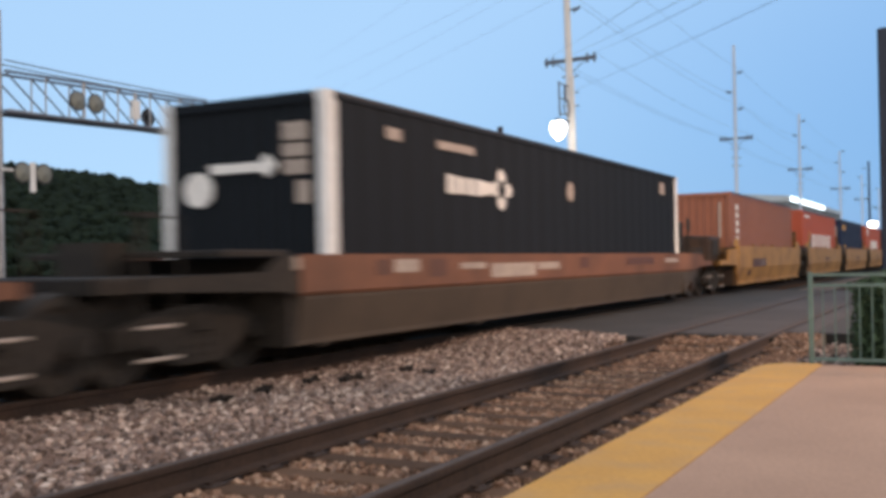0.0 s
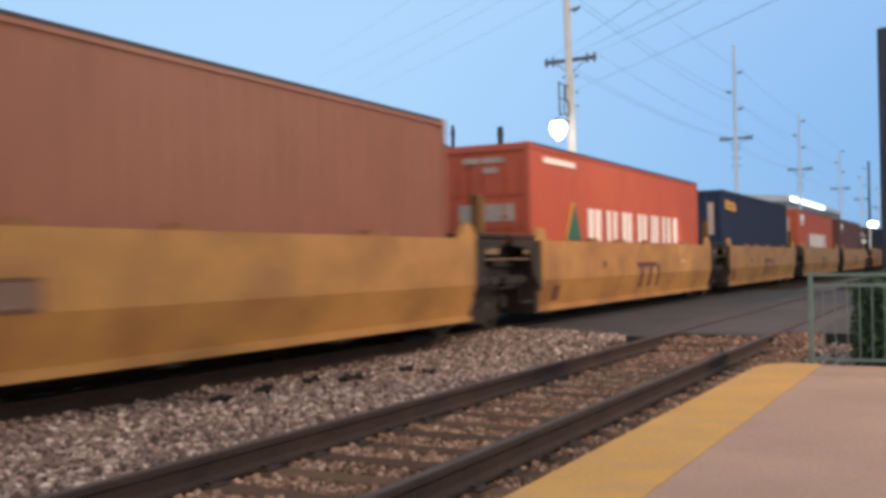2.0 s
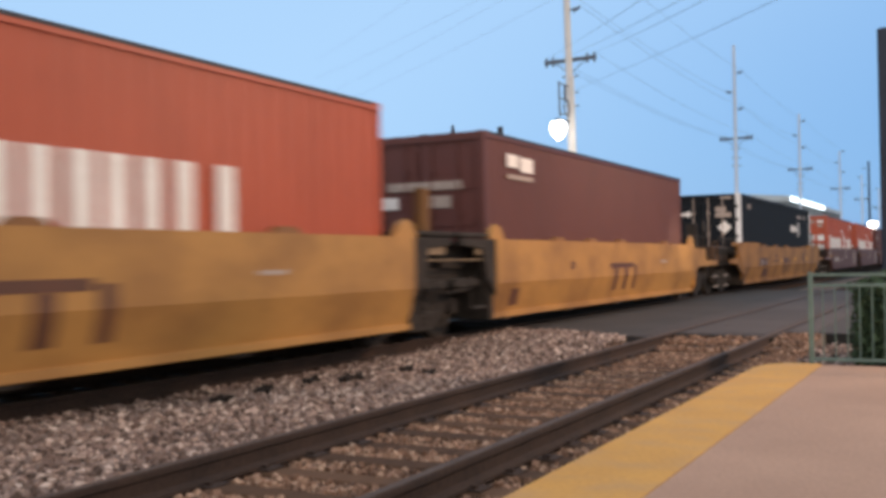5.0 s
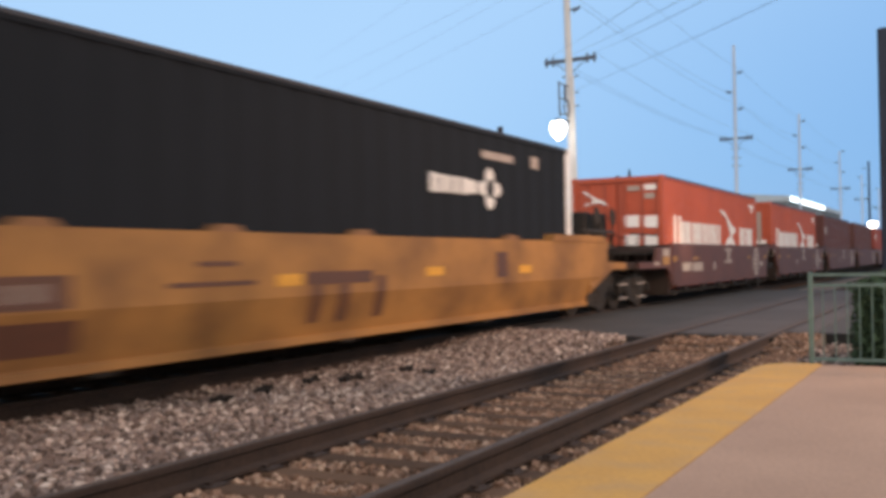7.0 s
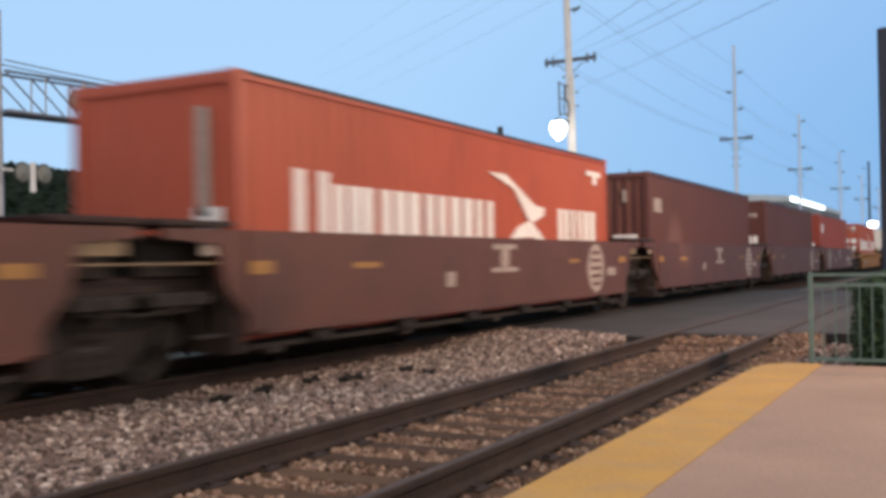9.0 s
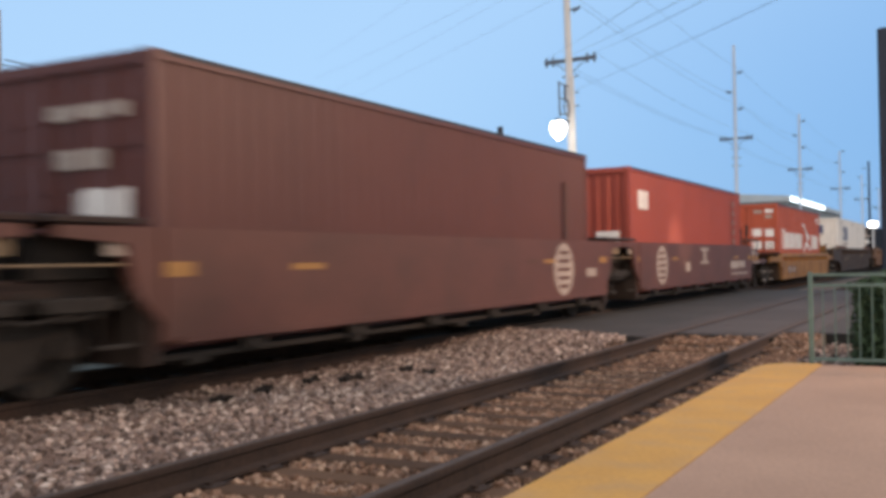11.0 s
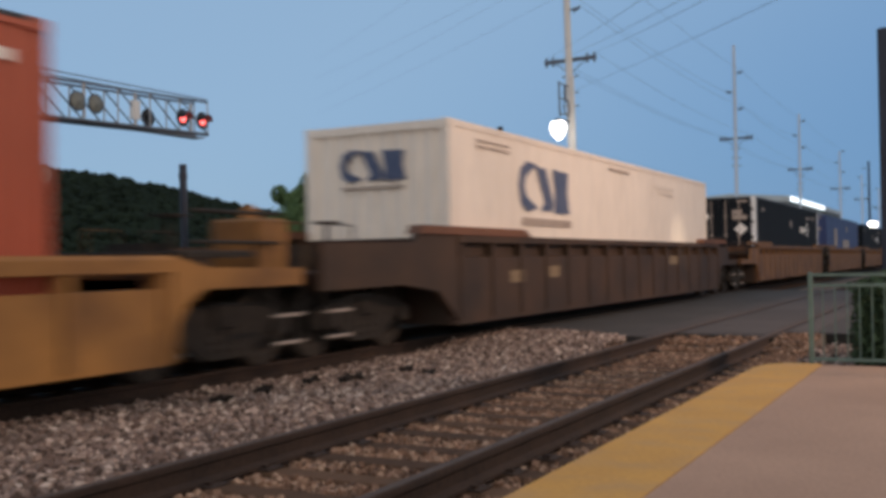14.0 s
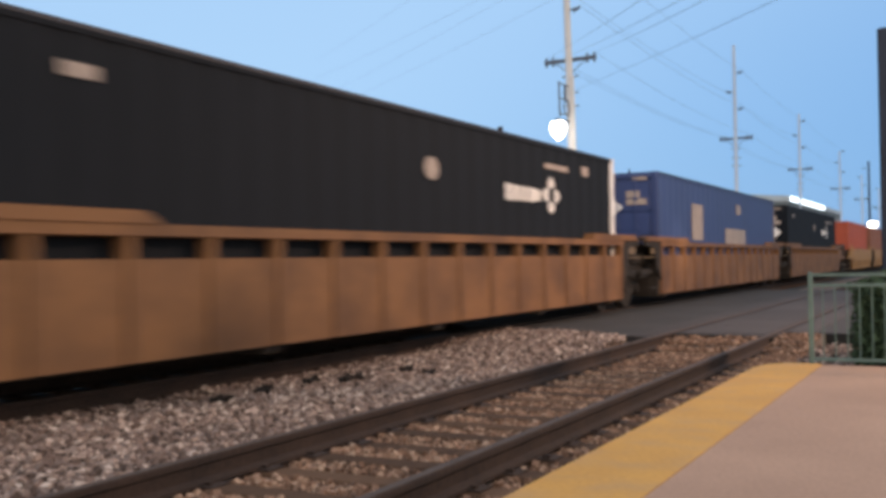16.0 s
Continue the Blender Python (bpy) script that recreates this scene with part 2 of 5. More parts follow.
# ---- mesh tools ----
class Shape:
    """Collects simple solids into one mesh."""

    def __init__(self):
        self.v, self.f = [], []

    def add(self, verts, faces):
        o = len(self.v)
        self.v += [tuple(p) for p in verts]
        self.f += [tuple(i + o for i in q) for q in faces]
        return self

    def box(self, x0, x1, y0, y1, z0, z1):
        return self.add([(x0, y0, z0), (x1, y0, z0), (x1, y1, z0), (x0, y1, z0), (x0, y0, z1), (x1, y0, z1), (x1, y1, z1), (x0, y1, z1)],
                        [(0, 3, 2, 1), (4, 5, 6, 7), (0, 1, 5, 4), (1, 2, 6, 5), (2, 3, 7, 6), (3, 0, 4, 7)])

    def slab(self, x0, x1, y0, y1, z0, z1, c=0.012):
        """A box with chamfered upright and top edges."""
        ring = [(x0 + c, y0), (x1 - c, y0), (x1, y0 + c), (x1, y1 - c), (x1 - c, y1), (x0 + c, y1), (x0, y1 - c), (x0, y0 + c)]
        top = [(x0 + 2 * c, y0 + c), (x1 - 2 * c, y0 + c), (x1 - c, y0 + 2 * c), (x1 - c, y1 - 2 * c), (x1 - 2 * c, y1 - c), (x0 + 2 * c, y1 - c), (x0 + c, y1 - 2 * c), (x0 + c, y0 + 2 * c)]
        vs = [(x, y, z0) for x, y in ring] + [(x, y, z1 - c) for x, y in ring] + [(x, y, z1) for x, y in top]
        fs = [tuple(range(7, -1, -1)), tuple(range(16, 24))]
        for b in (0, 8):
            fs += [(b + i, b + (i + 1) % 8, b + 8 + (i + 1) % 8, b + 8 + i) for i in range(8)]
        return self.add(vs, fs)

    def rod(self, p, q, r, seg=8, r2=None):
        p, q = Vector(p), Vector(q)
        r2 = r if r2 is None else r2
        d = (q - p).normalized()
        u = d.orthogonal().normalized()
        w = d.cross(u)
        ring = [(math.cos(2 * math.pi * i / seg), math.sin(2 * math.pi * i / seg)) for i in range(seg)]
        vs = [p + (u * c + w * s) * r for c, s in ring] + [q + (u * c + w * s) * r2 for c, s in ring]
        fs = [(i, (i + 1) % seg, seg + (i + 1) % seg, seg + i) for i in range(seg)]
        fs += [tuple(range(seg - 1, -1, -1)), tuple(range(seg, 2 * seg))]
        return self.add(vs, fs)

    def chain(self, pts, r, seg=6):
        """One bent tube through the points."""
        pts = [Vector(q) for q in pts]
        n, vs, fs = len(pts), [], []
        u = None
        for i, q in enumerate(pts):
            d = (pts[min(i + 1, n - 1)] - pts[max(i - 1, 0)]).normalized()
            u = d.orthogonal().normalized() if u is None else (u - d * u.dot(d)).normalized()
            w = d.cross(u)
            vs += [q + (u * math.cos(2 * math.pi * k / seg) + w * math.sin(2 * math.pi * k / seg)) * r for k in range(seg)]
        for i in range(n - 1):
            fs += [(i * seg + k, i * seg + (k + 1) % seg, (i + 1) * seg + (k + 1) % seg, (i + 1) * seg + k) for k in range(seg)]
        fs += [tuple(range(seg - 1, -1, -1)), tuple(range((n - 1) * seg, n * seg))]
        return self.add(vs, fs)

    def lathe(self, profile, centre=(0, 0, 0), axis="z", seg=16):
        """profile: (radius, height) pairs along the axis."""
        vs, fs = [], []
        for r, h in profile:
            for i in range(seg):
                a = 2 * math.pi * i / seg
                c, s = r * math.cos(a), r * math.sin(a)
                p = {"z": (c, s, h), "x": (h, c, s), "y": (s, h, c)}[axis]
                vs.append(tuple(p[k] + centre[k] for k in range(3)))
        for j in range(len(profile) - 1):
            fs += [(j * seg + i, j * seg + (i + 1) % seg, (j + 1) * seg + (i + 1) % seg, (j + 1) * seg + i) for i in range(seg)]
        fs += [tuple(range(seg - 1, -1, -1)), tuple(range((len(profile) - 1) * seg, len(profile) * seg))]
        return self.add(vs, fs)

    def prism(self, ring, axis, a, b):
        """A flat outline swept along an axis from a to b. ring: pairs in the two other axes, in xyz order."""
        def at(p, k):
            return {"x": (k, p[0], p[1]), "y": (p[0], k, p[1]), "z": (p[0], p[1], k)}[axis]
        n = len(ring)
        vs = [at(p, a) for p in ring] + [at(p, b) for p in ring]
        fs = [(i, (i + 1) % n, n + (i + 1) % n, n + i) for i in range(n)] + [tuple(range(n - 1, -1, -1)), tuple(range(n, 2 * n))]
        return self.add(vs, fs)

    def mesh(self, name, smooth=False):
        me = bpy.data.meshes.new(name)
        me.from_pydata(self.v, [], self.f)
        bm = bmesh.new()
        bm.from_mesh(me)
        bmesh.ops.recalc_face_normals(bm, faces=bm.faces)
        bm.to_mesh(me)
        bm.free()
        if smooth:
            me.polygons.foreach_set("use_smooth", [True] * len(me.polygons))
        return me


def part(name, shape, material, parent, label="", smooth=False, at=None):
    me = shape if isinstance(shape, bpy.types.Mesh) else shape.mesh(name, smooth)
    if not me.materials:
        me.materials.append(material)
    ob = new(name, me)
    ob.parent = parent
    if at is not None:
        ob.matrix_basis = at
    return tagged(ob, label) if label else ob


def thing(name, m, label, category, group="", kind=""):
    ob = new(name)
    ob.empty_display_size = 0.3
    ob.matrix_basis = m
    return tagged(ob, label, category, group, kind)


def single(name, shape, material, label, category="", group="", kind="", m=None, smooth=False):
    me = shape if isinstance(shape, bpy.types.Mesh) else shape.mesh(name, smooth)
    me.materials.append(material)
    ob = new(name, me)
    if m is not None:
        ob.matrix_basis = m
    return tagged(ob, label, category, group, kind)


MOVERS = []     # (thing, y at the start)
WHEELSETS = []  # (wheelset, local place)


# ---- ground, tracks, crossing ----
def plate(x0, x1, y0, y1, z0, z1):
    return Shape().box(x0, x1, y0, y1, z0, z1)


g = Shape()
g.add([(-2500, -2500, -0.62), (2500, -2500, -0.62), (2500, 2500, -0.62), (-2500, 2500, -0.62)], [(0, 1, 2, 3)])
single("ground", g, SOIL, "dark verge of soil and short grass", "ground", kind="structure")


def road_y(x, y):
    """The crossing road runs slightly askew to the tracks."""
    return y - 0.25 * (x + 4.0)


# ballast beds, stopping at the crossing
def bed(name, ring, y0, y1, material, label):
    return single(name, Shape().prism(ring, "y", y0, y1), material, label, "ballast", kind="structure")


BED_TRAIN = [(-12.2, -0.62), (-10.6, -0.21), (-9.2, -0.2), (-7.2, -0.2), (-6.6, -0.2), (-6.3, -0.22), (-6.3, -0.62)]
BED_NEAR = [(-6.3, -0.62), (-6.3, -0.22), (-5.4, -0.23), (-4.8, -0.21), (-2.1, -0.21), (-1.95, -0.62)]
ROAD0, ROAD1 = 15.5, 36.0
bed("ballast_1", BED_TRAIN, -60, ROAD0 + 1.4, STONE_SHADED, "dirty ballast bed under the main track, darkened for the train's shade")
bed("ballast_2", BED_NEAR, -60, ROAD0 + 0.9, STONE_BED, "grey-pink crushed stone ballast bed")
bed("ballast_3", BED_TRAIN, ROAD1 - 0.3, 420, STONE_SHADED, "ballast bed beyond the crossing, darkened for the train's shade")
bed("ballast_4", BED_NEAR, ROAD1 - 0.6, 420, STONE_BED, "grey ballast bed beyond the crossing")
r = Shape().prism([(-70, road_y(-70, 16.6)), (-9.6, 17.4), (-4.33, 14.68), (-4.24, 15.55), (-2.64, 15.30), (-2.56, 16.2), (30, 14.0), (30, road_y(30, ROAD1)), (-70, road_y(-70, ROAD1))], "z", -0.66, -0.025)
single("road", r, ASPHALT, "dark asphalt road crossing the railway tracks", "road", kind="structure")
single("road_2", plate(-18.5, -13.2, 26.5, 300, -0.62, -0.35), ASPHALT, "asphalt lane beside the railway", "road", kind="structure")

RAIL_RING = [(-0.07, -0.17), (0.07, -0.17), (0.07, -0.15), (0.012, -0.13), (0.012, -0.05), (0.036, -0.04), (0.036, -0.006), (0.03, 0.0),
             (-0.03, 0.0), (-0.036, -0.006), (-0.036, -0.04), (-0.012, -0.05), (-0.012, -0.13), (-0.07, -0.15)]


def track(x, label, ties_from, ties_to, panels=False):
    t = thing("railway_track", pose(x, 0, 0), label, "railway track", kind="structure")
    rail = Shape().prism(RAIL_RING, "y", -60, 420).mesh("rail")
    strip = Shape().box(-0.03, 0.03, -60, 420, 0.0005, 0.003).mesh("running_surface")
    for sx in (-0.7535, 0.7535):
        o = part("rail", rail, RAIL_SIDE, t, at=pose(sx, 0, 0))
        part("running_surface", strip, RAIL_TOP, o, "polished rail head")
    rng = random.Random(7)
    variants = []
    for k in range(4):
        w = 0.105 + 0.012 * rng.random()
        L = 1.27 + 0.04 * rng.random()
        variants.append(Shape().slab(-L, L, -w, w, -0.36, -0.175 - 0.008 * rng.random(), 0.012).mesh("tie"))
    fix = Shape()
    for sx in (-0.7535, 0.7535):
        fix.box(sx - 0.18, sx + 0.18, -0.09, 0.09, -0.175, -0.166)
        for dx in (-0.12, -0.09, 0.09, 0.12):
            fix.box(sx + dx - 0.012, sx + dx + 0.012, -0.05, -0.02, -0.166, -0.145)
    fix = fix.mesh("tie_plate")
    y = ties_from
    while y < ties_to:
        if not (ROAD0 - 0.1 < y < ROAD1 - 0.2):
            o = part("tie", variants[rng.randrange(4)], TIE, t, at=pose(rng.uniform(-0.03, 0.03), y + rng.uniform(-0.03, 0.03), 0, 0, 0, rng.uniform(-1.2, 1.2)))
            if y < 17:
                part("tie_plate", fix, RAIL_SIDE, o)
        y += 0.52
    # worn panels between the rails on the crossing, black rubber in the gaps beside the rails
    if panels:
        slab_m = Shape().slab(-0.64, 0.64, -0.9, 0.9, -0.03, -0.016, 0.004).mesh("crossing_panel")
        side_m = Shape().slab(-0.2, 0.2, -0.9, 0.9, -0.03, -0.017, 0.004).mesh("crossing_panel")
        for k in range(11):
            part("crossing_panel", slab_m, PANEL, t, at=pose(0, 16.55 + 1.82 * k, 0))
            part("crossing_panel", side_m, PANEL, t, at=pose(-1.06, 15.9 + 1.82 * k, 0))
            part("crossing_panel", side_m, PANEL, t, at=pose(1.06, 17.2 + 1.82 * k, 0))
        for sx in (-0.69, 0.69, -0.82, 0.82):
            part("flangeway", Shape().box(sx - 0.045, sx + 0.045, 15.5, 35.6, -0.03, -0.02), RUBBER, t, "black rubber gap filler")
    return t


track(XN, "rusty railway track with weathered timber ties on ballast", -2.0, 62, True)
track(XT, "main railway track under the freight train", 1.0, 62)


# ---- the freight train ----
W_FULL = 2.96   # width over the side sills
def truck_meshes():
    """A three-piece bogie: side frames, bolster, springs; wheelsets apart."""
    side = Shape()
    ring = [(-1.15, 0.36), (-1.15, 0.56), (-0.72, 0.68), (-0.35, 0.74), (0.35, 0.74), (0.72, 0.68), (1.15, 0.56), (1.15, 0.36), (0.98, 0.36), (0.80, 0.44),
            (0.42, 0.20), (0.30, 0.16), (-0.30, 0.16), (-0.42, 0.20), (-0.80, 0.44), (-0.98, 0.36)]
    side.prism(ring, "x", -0.06, 0.06)
    side.rod((-0.09, -0.89, 0.46), (0.12, -0.89, 0.46), 0.10, 10).rod((-0.09, 0.89, 0.46), (0.12, 0.89, 0.46), 0.10, 10)
    spring = Shape()
    for dy in (-0.18, 0.0, 0.18):
        spring.lathe([(0.075, 0.22), (0.085, 0.27), (0.07, 0.31), (0.085, 0.36), (0.07, 0.41), (0.085, 0.46), (0.075, 0.50)], (0, dy, 0), "z", 10)
    bolster = Shape().slab(-1.1, 1.1, -0.2, 0.2, 0.5, 0.76, 0.03)
    bolster.lathe([(0.3, 0.74), (0.3, 0.86)], (0, 0, 0), "z", 14)
    ws = Shape().rod((-0.95, 0, 0), (0.95, 0, 0), 0.075, 10)
    for sgn in (-1, 1):
        prof = [(0.12, 0.83), (0.30, 0.80), (0.36, 0.835), (0.455, 0.83), (0.465, 0.72), (0.485, 0.70), (0.485, 0.675), (0.36, 0.68), (0.30, 0.74), (0.12, 0.70)]
        ws.lathe([(r_, sgn * h) for r_, h in prof], (0, 0, 0), "x", 28)
        for k in range(3):
            a = k * 2.0944
            ws.box(sgn * 0.80 - 0.015, sgn * 0.80 + 0.03, 0.2 * math.cos(a) - 0.03, 0.2 * math.cos(a) + 0.03, 0.2 * math.sin(a) - 0.03, 0.2 * math.sin(a) + 0.03)
    return side.mesh("side_frame"), spring.mesh("spring"), bolster.mesh("bolster"), ws.mesh("wheelset")


TRUCK = truck_meshes()


def truck(parent, y):
    t = part("truck", TRUCK[2], PAINT["grime"], parent, "grimy steel bogie", at=pose(0, y, 0))
    for sx in (-0.99, 0.99):
        part("side_frame", TRUCK[0], PAINT["grime"], t, at=pose(sx, 0, 0, 0, 0, 0 if sx > 0 else 180))
        part("spring", TRUCK[1], PAINT["grime"], t, at=pose(sx, 0, 0))
    for dy in (-0.89, 0.89):
        o = part("wheelset", TRUCK[3], WHEEL, t, "worn steel wheels on an axle", at=pose(0, dy, 0.46))
        WHEELSETS.append((o, dy))


def sill_ring(style):
    """Cross-section of a side sill, outer face at +x; (x, z)."""
    w = W_FULL / 2
    if style == "deep":       # tall plate, lower half leaning inwards
        return [(w - 0.10, 1.50), (w, 1.50), (w, 0.80), (w - 0.13, 0.34), (w - 0.13, 0.24), (w - 0.17, 0.24), (w - 0.17, 0.34), (w - 0.07, 0.80), (w - 0.07, 1.44), (w - 0.10, 1.44)]
    if style == "maroon":
        return [(w - 0.10, 1.52), (w, 1.52), (w, 0.46), (w - 0.04, 0.42), (w - 0.10, 0.42)]
    if style == "low":        # top chord; the web hangs below an open slot
        return [(w - 0.16, 1.26), (w - 0.03, 1.26), (w, 1.22), (w, 1.10), (w - 0.16, 1.09)]
    if style == "slotted":
        return [(w - 0.16, 1.55), (w, 1.55), (w, 1.44), (w - 0.16, 1.43)]
    if style == "plain":
        return [(w - 0.10, 1.27), (w, 1.27), (w, 0.84), (w - 0.03, 0.80), (w - 0.17, 0.80), (w - 0.17, 1.20)]
    return [(w - 0.16, 1.55), (w, 1.55), (w, 1.44), (w - 0.14, 1.42), (w - 0.14, 1.24), (w - 0.035, 1.22), (w - 0.035, 0.23), (w - 0.16, 0.23)]    # ribbed


def mirror(ring):
    return [(-a, b) for a, b in ring]


def well_car(s0, L, front, rear, style, colour, label, group, trucks, slant=0.0, raised=False, bars=(), ends="open", rounds=()):
    """s0: start of the well; L: its length; front, rear: overhang of the end platforms; trucks: places along the car from s0."""
    car = thing("well_car", pose(XT, s0, 0), label, "freight wagon", group)
    MOVERS.append((car, s0))
    pm, gm = PAINT[colour], PAINT["grime"]
    w = W_FULL / 2
    ring = sill_ring(style)
    ztop, zbot = max(z for _, z in ring), min(z for _, z in ring)
    if style in ("plain", "low", "slotted"):
        zbot = 0.23
    for sgn in (-1, 1):
        s = Shape()
        rr = ring if sgn > 0 else mirror(ring)
        if slant:
            n = len(rr)
            def shift(z, d):
                return d * (z - zbot) / (ztop - zbot)
            s.add([(x, -shift(z, slant), z) for x, z in rr] + [(x, L + shift(z, slant), z) for x, z in rr],
                  [(i, (i + 1) % n, n + (i + 1) % n, n + i) for i in range(n)] + [tuple(range(n)), tuple(range(n, 2 * n))])
        else:
            s.prism(rr, "y", 0, L)
        sill = part("side_sill", s, pm, car)
        if style in ("low", "slotted"):
            zw = 0.95 if style == "low" else 1.23
            zf = 0.23 if style == "low" else 0.29
            web = [(w - 0.13, zw), (w - 0.035, zw), (w - 0.035, zf), (w - 0.13, zf)]
            part("web", Shape().prism(web if sgn > 0 else mirror(web), "y", 0.02, L - 0.02), pm, sill)
        if style in ("ribbed", "low", "slotted"):
            z0, z1 = (0.28, 1.09) if style == "low" else (0.30, 1.435)
            n = 15 if L > 14 else 12
            rib = Shape().prism([(-0.06, w - 0.14), (0.06, w - 0.14), (0.05, w - 0.012), (-0.05, w - 0.012)], "z", z0, z1)
            rib = Shape().add([(b * sgn, a, c) for a, b, c in rib.v], rib.f).mesh("rib")
            for k in range(n + 1):
                part("rib", rib, pm, sill, at=pose(0, 0.12 + k * (L - 0.24) / n, 0))
        if style == "plain":
            web = [(w - 0.01, 0.797), (w - 0.01, 0.76), (w - 0.10, 0.30), (w - 0.10, 0.24), (w - 0.17, 0.24), (w - 0.17, 0.797)]
            part("web", Shape().prism(web if sgn > 0 else mirror(web), "y", 0.02, L - 1.0), PAINT["well_dark"], sill, "dark brown lower plate")
        if style == "maroon":
            foot = Shape().prism([(-0.22, 0.42), (0.22, 0.42), (0.14, 0.30), (-0.14, 0.30)], "x", sgn * (w - 0.14), sgn * (w - 0.04)).mesh("jacking_pad")
            for k in range(6):
                part("jacking_pad", foot, gm, sill, at=pose(0, 1.4 + k * (L - 2.8) / 5, 0))
            part("bottom_chord", Shape().box(sgn * (w - 0.12), sgn * (w + 0.03), 0.2, L - 0.2, 0.43, 0.50), pm, sill)
        if style == "deep":
            part("bottom_chord", Shape().box(sgn * (w - 0.16), sgn * (w - 0.09), 0.0, L, 0.25, 0.33), pm, sill)
            bracket = Shape().prism([(-0.26, 1.50), (0.26, 1.50), (0.16, 1.575), (-0.16, 1.575)], "x", sgn * (w - 0.12), sgn * (w - 0.01)).mesh("guide_bracket")
            guide = Shape().prism([(-0.28, 1.50), (0.3, 1.50), (0.18, 1.68), (0.02, 1.74), (-0.16, 1.66)], "x", sgn * (w - 0.13), sgn * (w - 0.05)).mesh("container_guide")
            for yg in () if raised else (0.1, L - 0.15):
                part("container_guide", guide, pm, sill, at=pose(0, yg, 0))
            for k in (0.22, 0.36, 0.51, 0.78):
                part("guide_bracket", bracket, PAINT["well_tan"], sill, at=pose(0, L * k, 0))
        if raised:
            for y0, y1 in ((-1.2, 2.7), (L - 2.0, L + 1.0)):
                # on ribbed wagons, lamp light on this rail is put into an orange-brown colour
                part("raised_rail", Shape().prism([(y0, ztop), (y1, ztop), (y1 - 0.25, ztop + 0.12), (y0 + 0.1, ztop + 0.12)], "x", sgn * (w - 0.20), sgn * (w + 0.02)), PAINT["well_rust"] if style == "ribbed" else pm, sill)
    # floor with cross members
    part("floor_plate", Shape().box(-w + 0.12, w - 0.12, 0.1, L - 0.1, 0.26, 0.31), gm, car)
    for k in range(5):
        y = 0.6 + k * (L - 1.2) / 4
        part("cross_member", Shape().box(-w + 0.12, w - 0.12, y - 0.12, y + 0.12, 0.20, 0.262), gm, car)
    # end platforms
    for y, out, sgn in ((0.0, front, -1), (L, rear, 1)):
        long_end = out > 1.9
        ys = sorted((y, y + sgn * out))
        zt = min(ztop, 1.27) if long_end else 1.06
        em = PAINT[colour + "_end"] if (long_end and not slant and not (style == "plain" and sgn < 0)) or ends == "painted" else gm
        deck = Shape().slab(-1.05, 1.05, ys[0], ys[1], 0.90, 1.06, 0.02)
        deck.box(-0.34, 0.34, ys[0], ys[1], 0.66, 0.905)
        d = part("end_deck", deck, em, car)
        # bulkhead that closes the well
        yb = sorted((y, y + sgn * 0.14))
        part("bulkhead", Shape().box(-w + 0.08, w - 0.08, yb[0], yb[1], 0.24, ztop - 0.03), em, car)
        arms = Shape()
        for sx in (-1, 1):
            a = w - 0.02
            if long_end:
                o, e = out - 0.2, out - 0.02
                if slant and sgn < 0:
                    side = [(0.0, 0.50), (0.0, ztop), (1.0, ztop), (1.08, 1.10), (1.75, 1.07), (1.75, 0.93), (1.2, 0.93)]
                elif style == "plain" and sgn < 0:
                    side = [(-0.02, 0.80), (-0.02, ztop), (0.4, ztop - 0.04), (0.6, 1.08), (o, 1.05), (o, 0.92), (0.3, 0.86)]
                elif slant:
                    side = [(0.0, 0.50), (0.0, ztop), (1.05, ztop), (1.12, 1.10), (o, 1.06), (o, 0.93), (1.4, 0.93)]
                elif style == "ribbed" and sgn < 0:
                    side = [(0.0, 0.30), (0.0, ztop), (1.2, ztop), (1.28, 1.43), (e, 1.40), (e, 0.84), (1.6, 0.86), (0.6, 0.74)]
                elif style == "plain":
                    side = [(-0.02, 0.80), (-0.02, ztop), (1.0, ztop - 0.04), (1.15, 1.08), (o, 1.05), (o, 0.92), (0.75, 0.90)]
                elif style == "low":
                    side = [(-0.02, 0.35), (-0.02, ztop), (0.5, 1.14), (o, 1.12), (o, 0.93), (0.45, 0.93), (0.2, 0.80), (0.04, 0.58)]
                else:
                    side = [(0.0, 0.36), (0.0, ztop), (0.06, ztop - 0.09), (1.25, ztop - 0.11), (1.38, 1.07), (o, 1.06), (o, 0.92), (0.45, 0.90), (0.22, 0.80)]
                pts = [(y + sgn * p, q) for p, q in side]
                if style == "plain" and sgn > 0:
                    part("lower_gusset", Shape().prism([(y - 1.0, 0.26), (y - 1.0, 0.795), (y + 0.55, 0.795)], "x", sx * (a - 0.16), sx * (a - 0.02)), PAINT["well_dark"], car)
            else:
                o = sgn * (out - 0.12)
                pts = [(y, 0.62), (y, ztop), (y + o * 0.9, ztop), (y + o * 0.9, ztop - 0.10), (y + o * 0.34, ztop - 0.15), (y + o * 0.24, 0.92)]
            arms = Shape().prism(pts, "x", sx * (a - 0.09), sx * a)
            part("corner_gusset", arms, gm if style == "plain" and sgn < 0 else pm if long_end or style == "maroon" else em, car)
        part("top_plate", Shape().slab(-w + 0.05, w - 0.05, *sorted((y + sgn * 0.15, y + sgn * min(out - 0.1, 1.25))), ztop + 0.03 if not long_end else zt - 0.02, ztop + 0.09 if not long_end else zt + 0.05, 0.015), gm if style == "deep" or long_end else em, car, "grimy walkway plate")
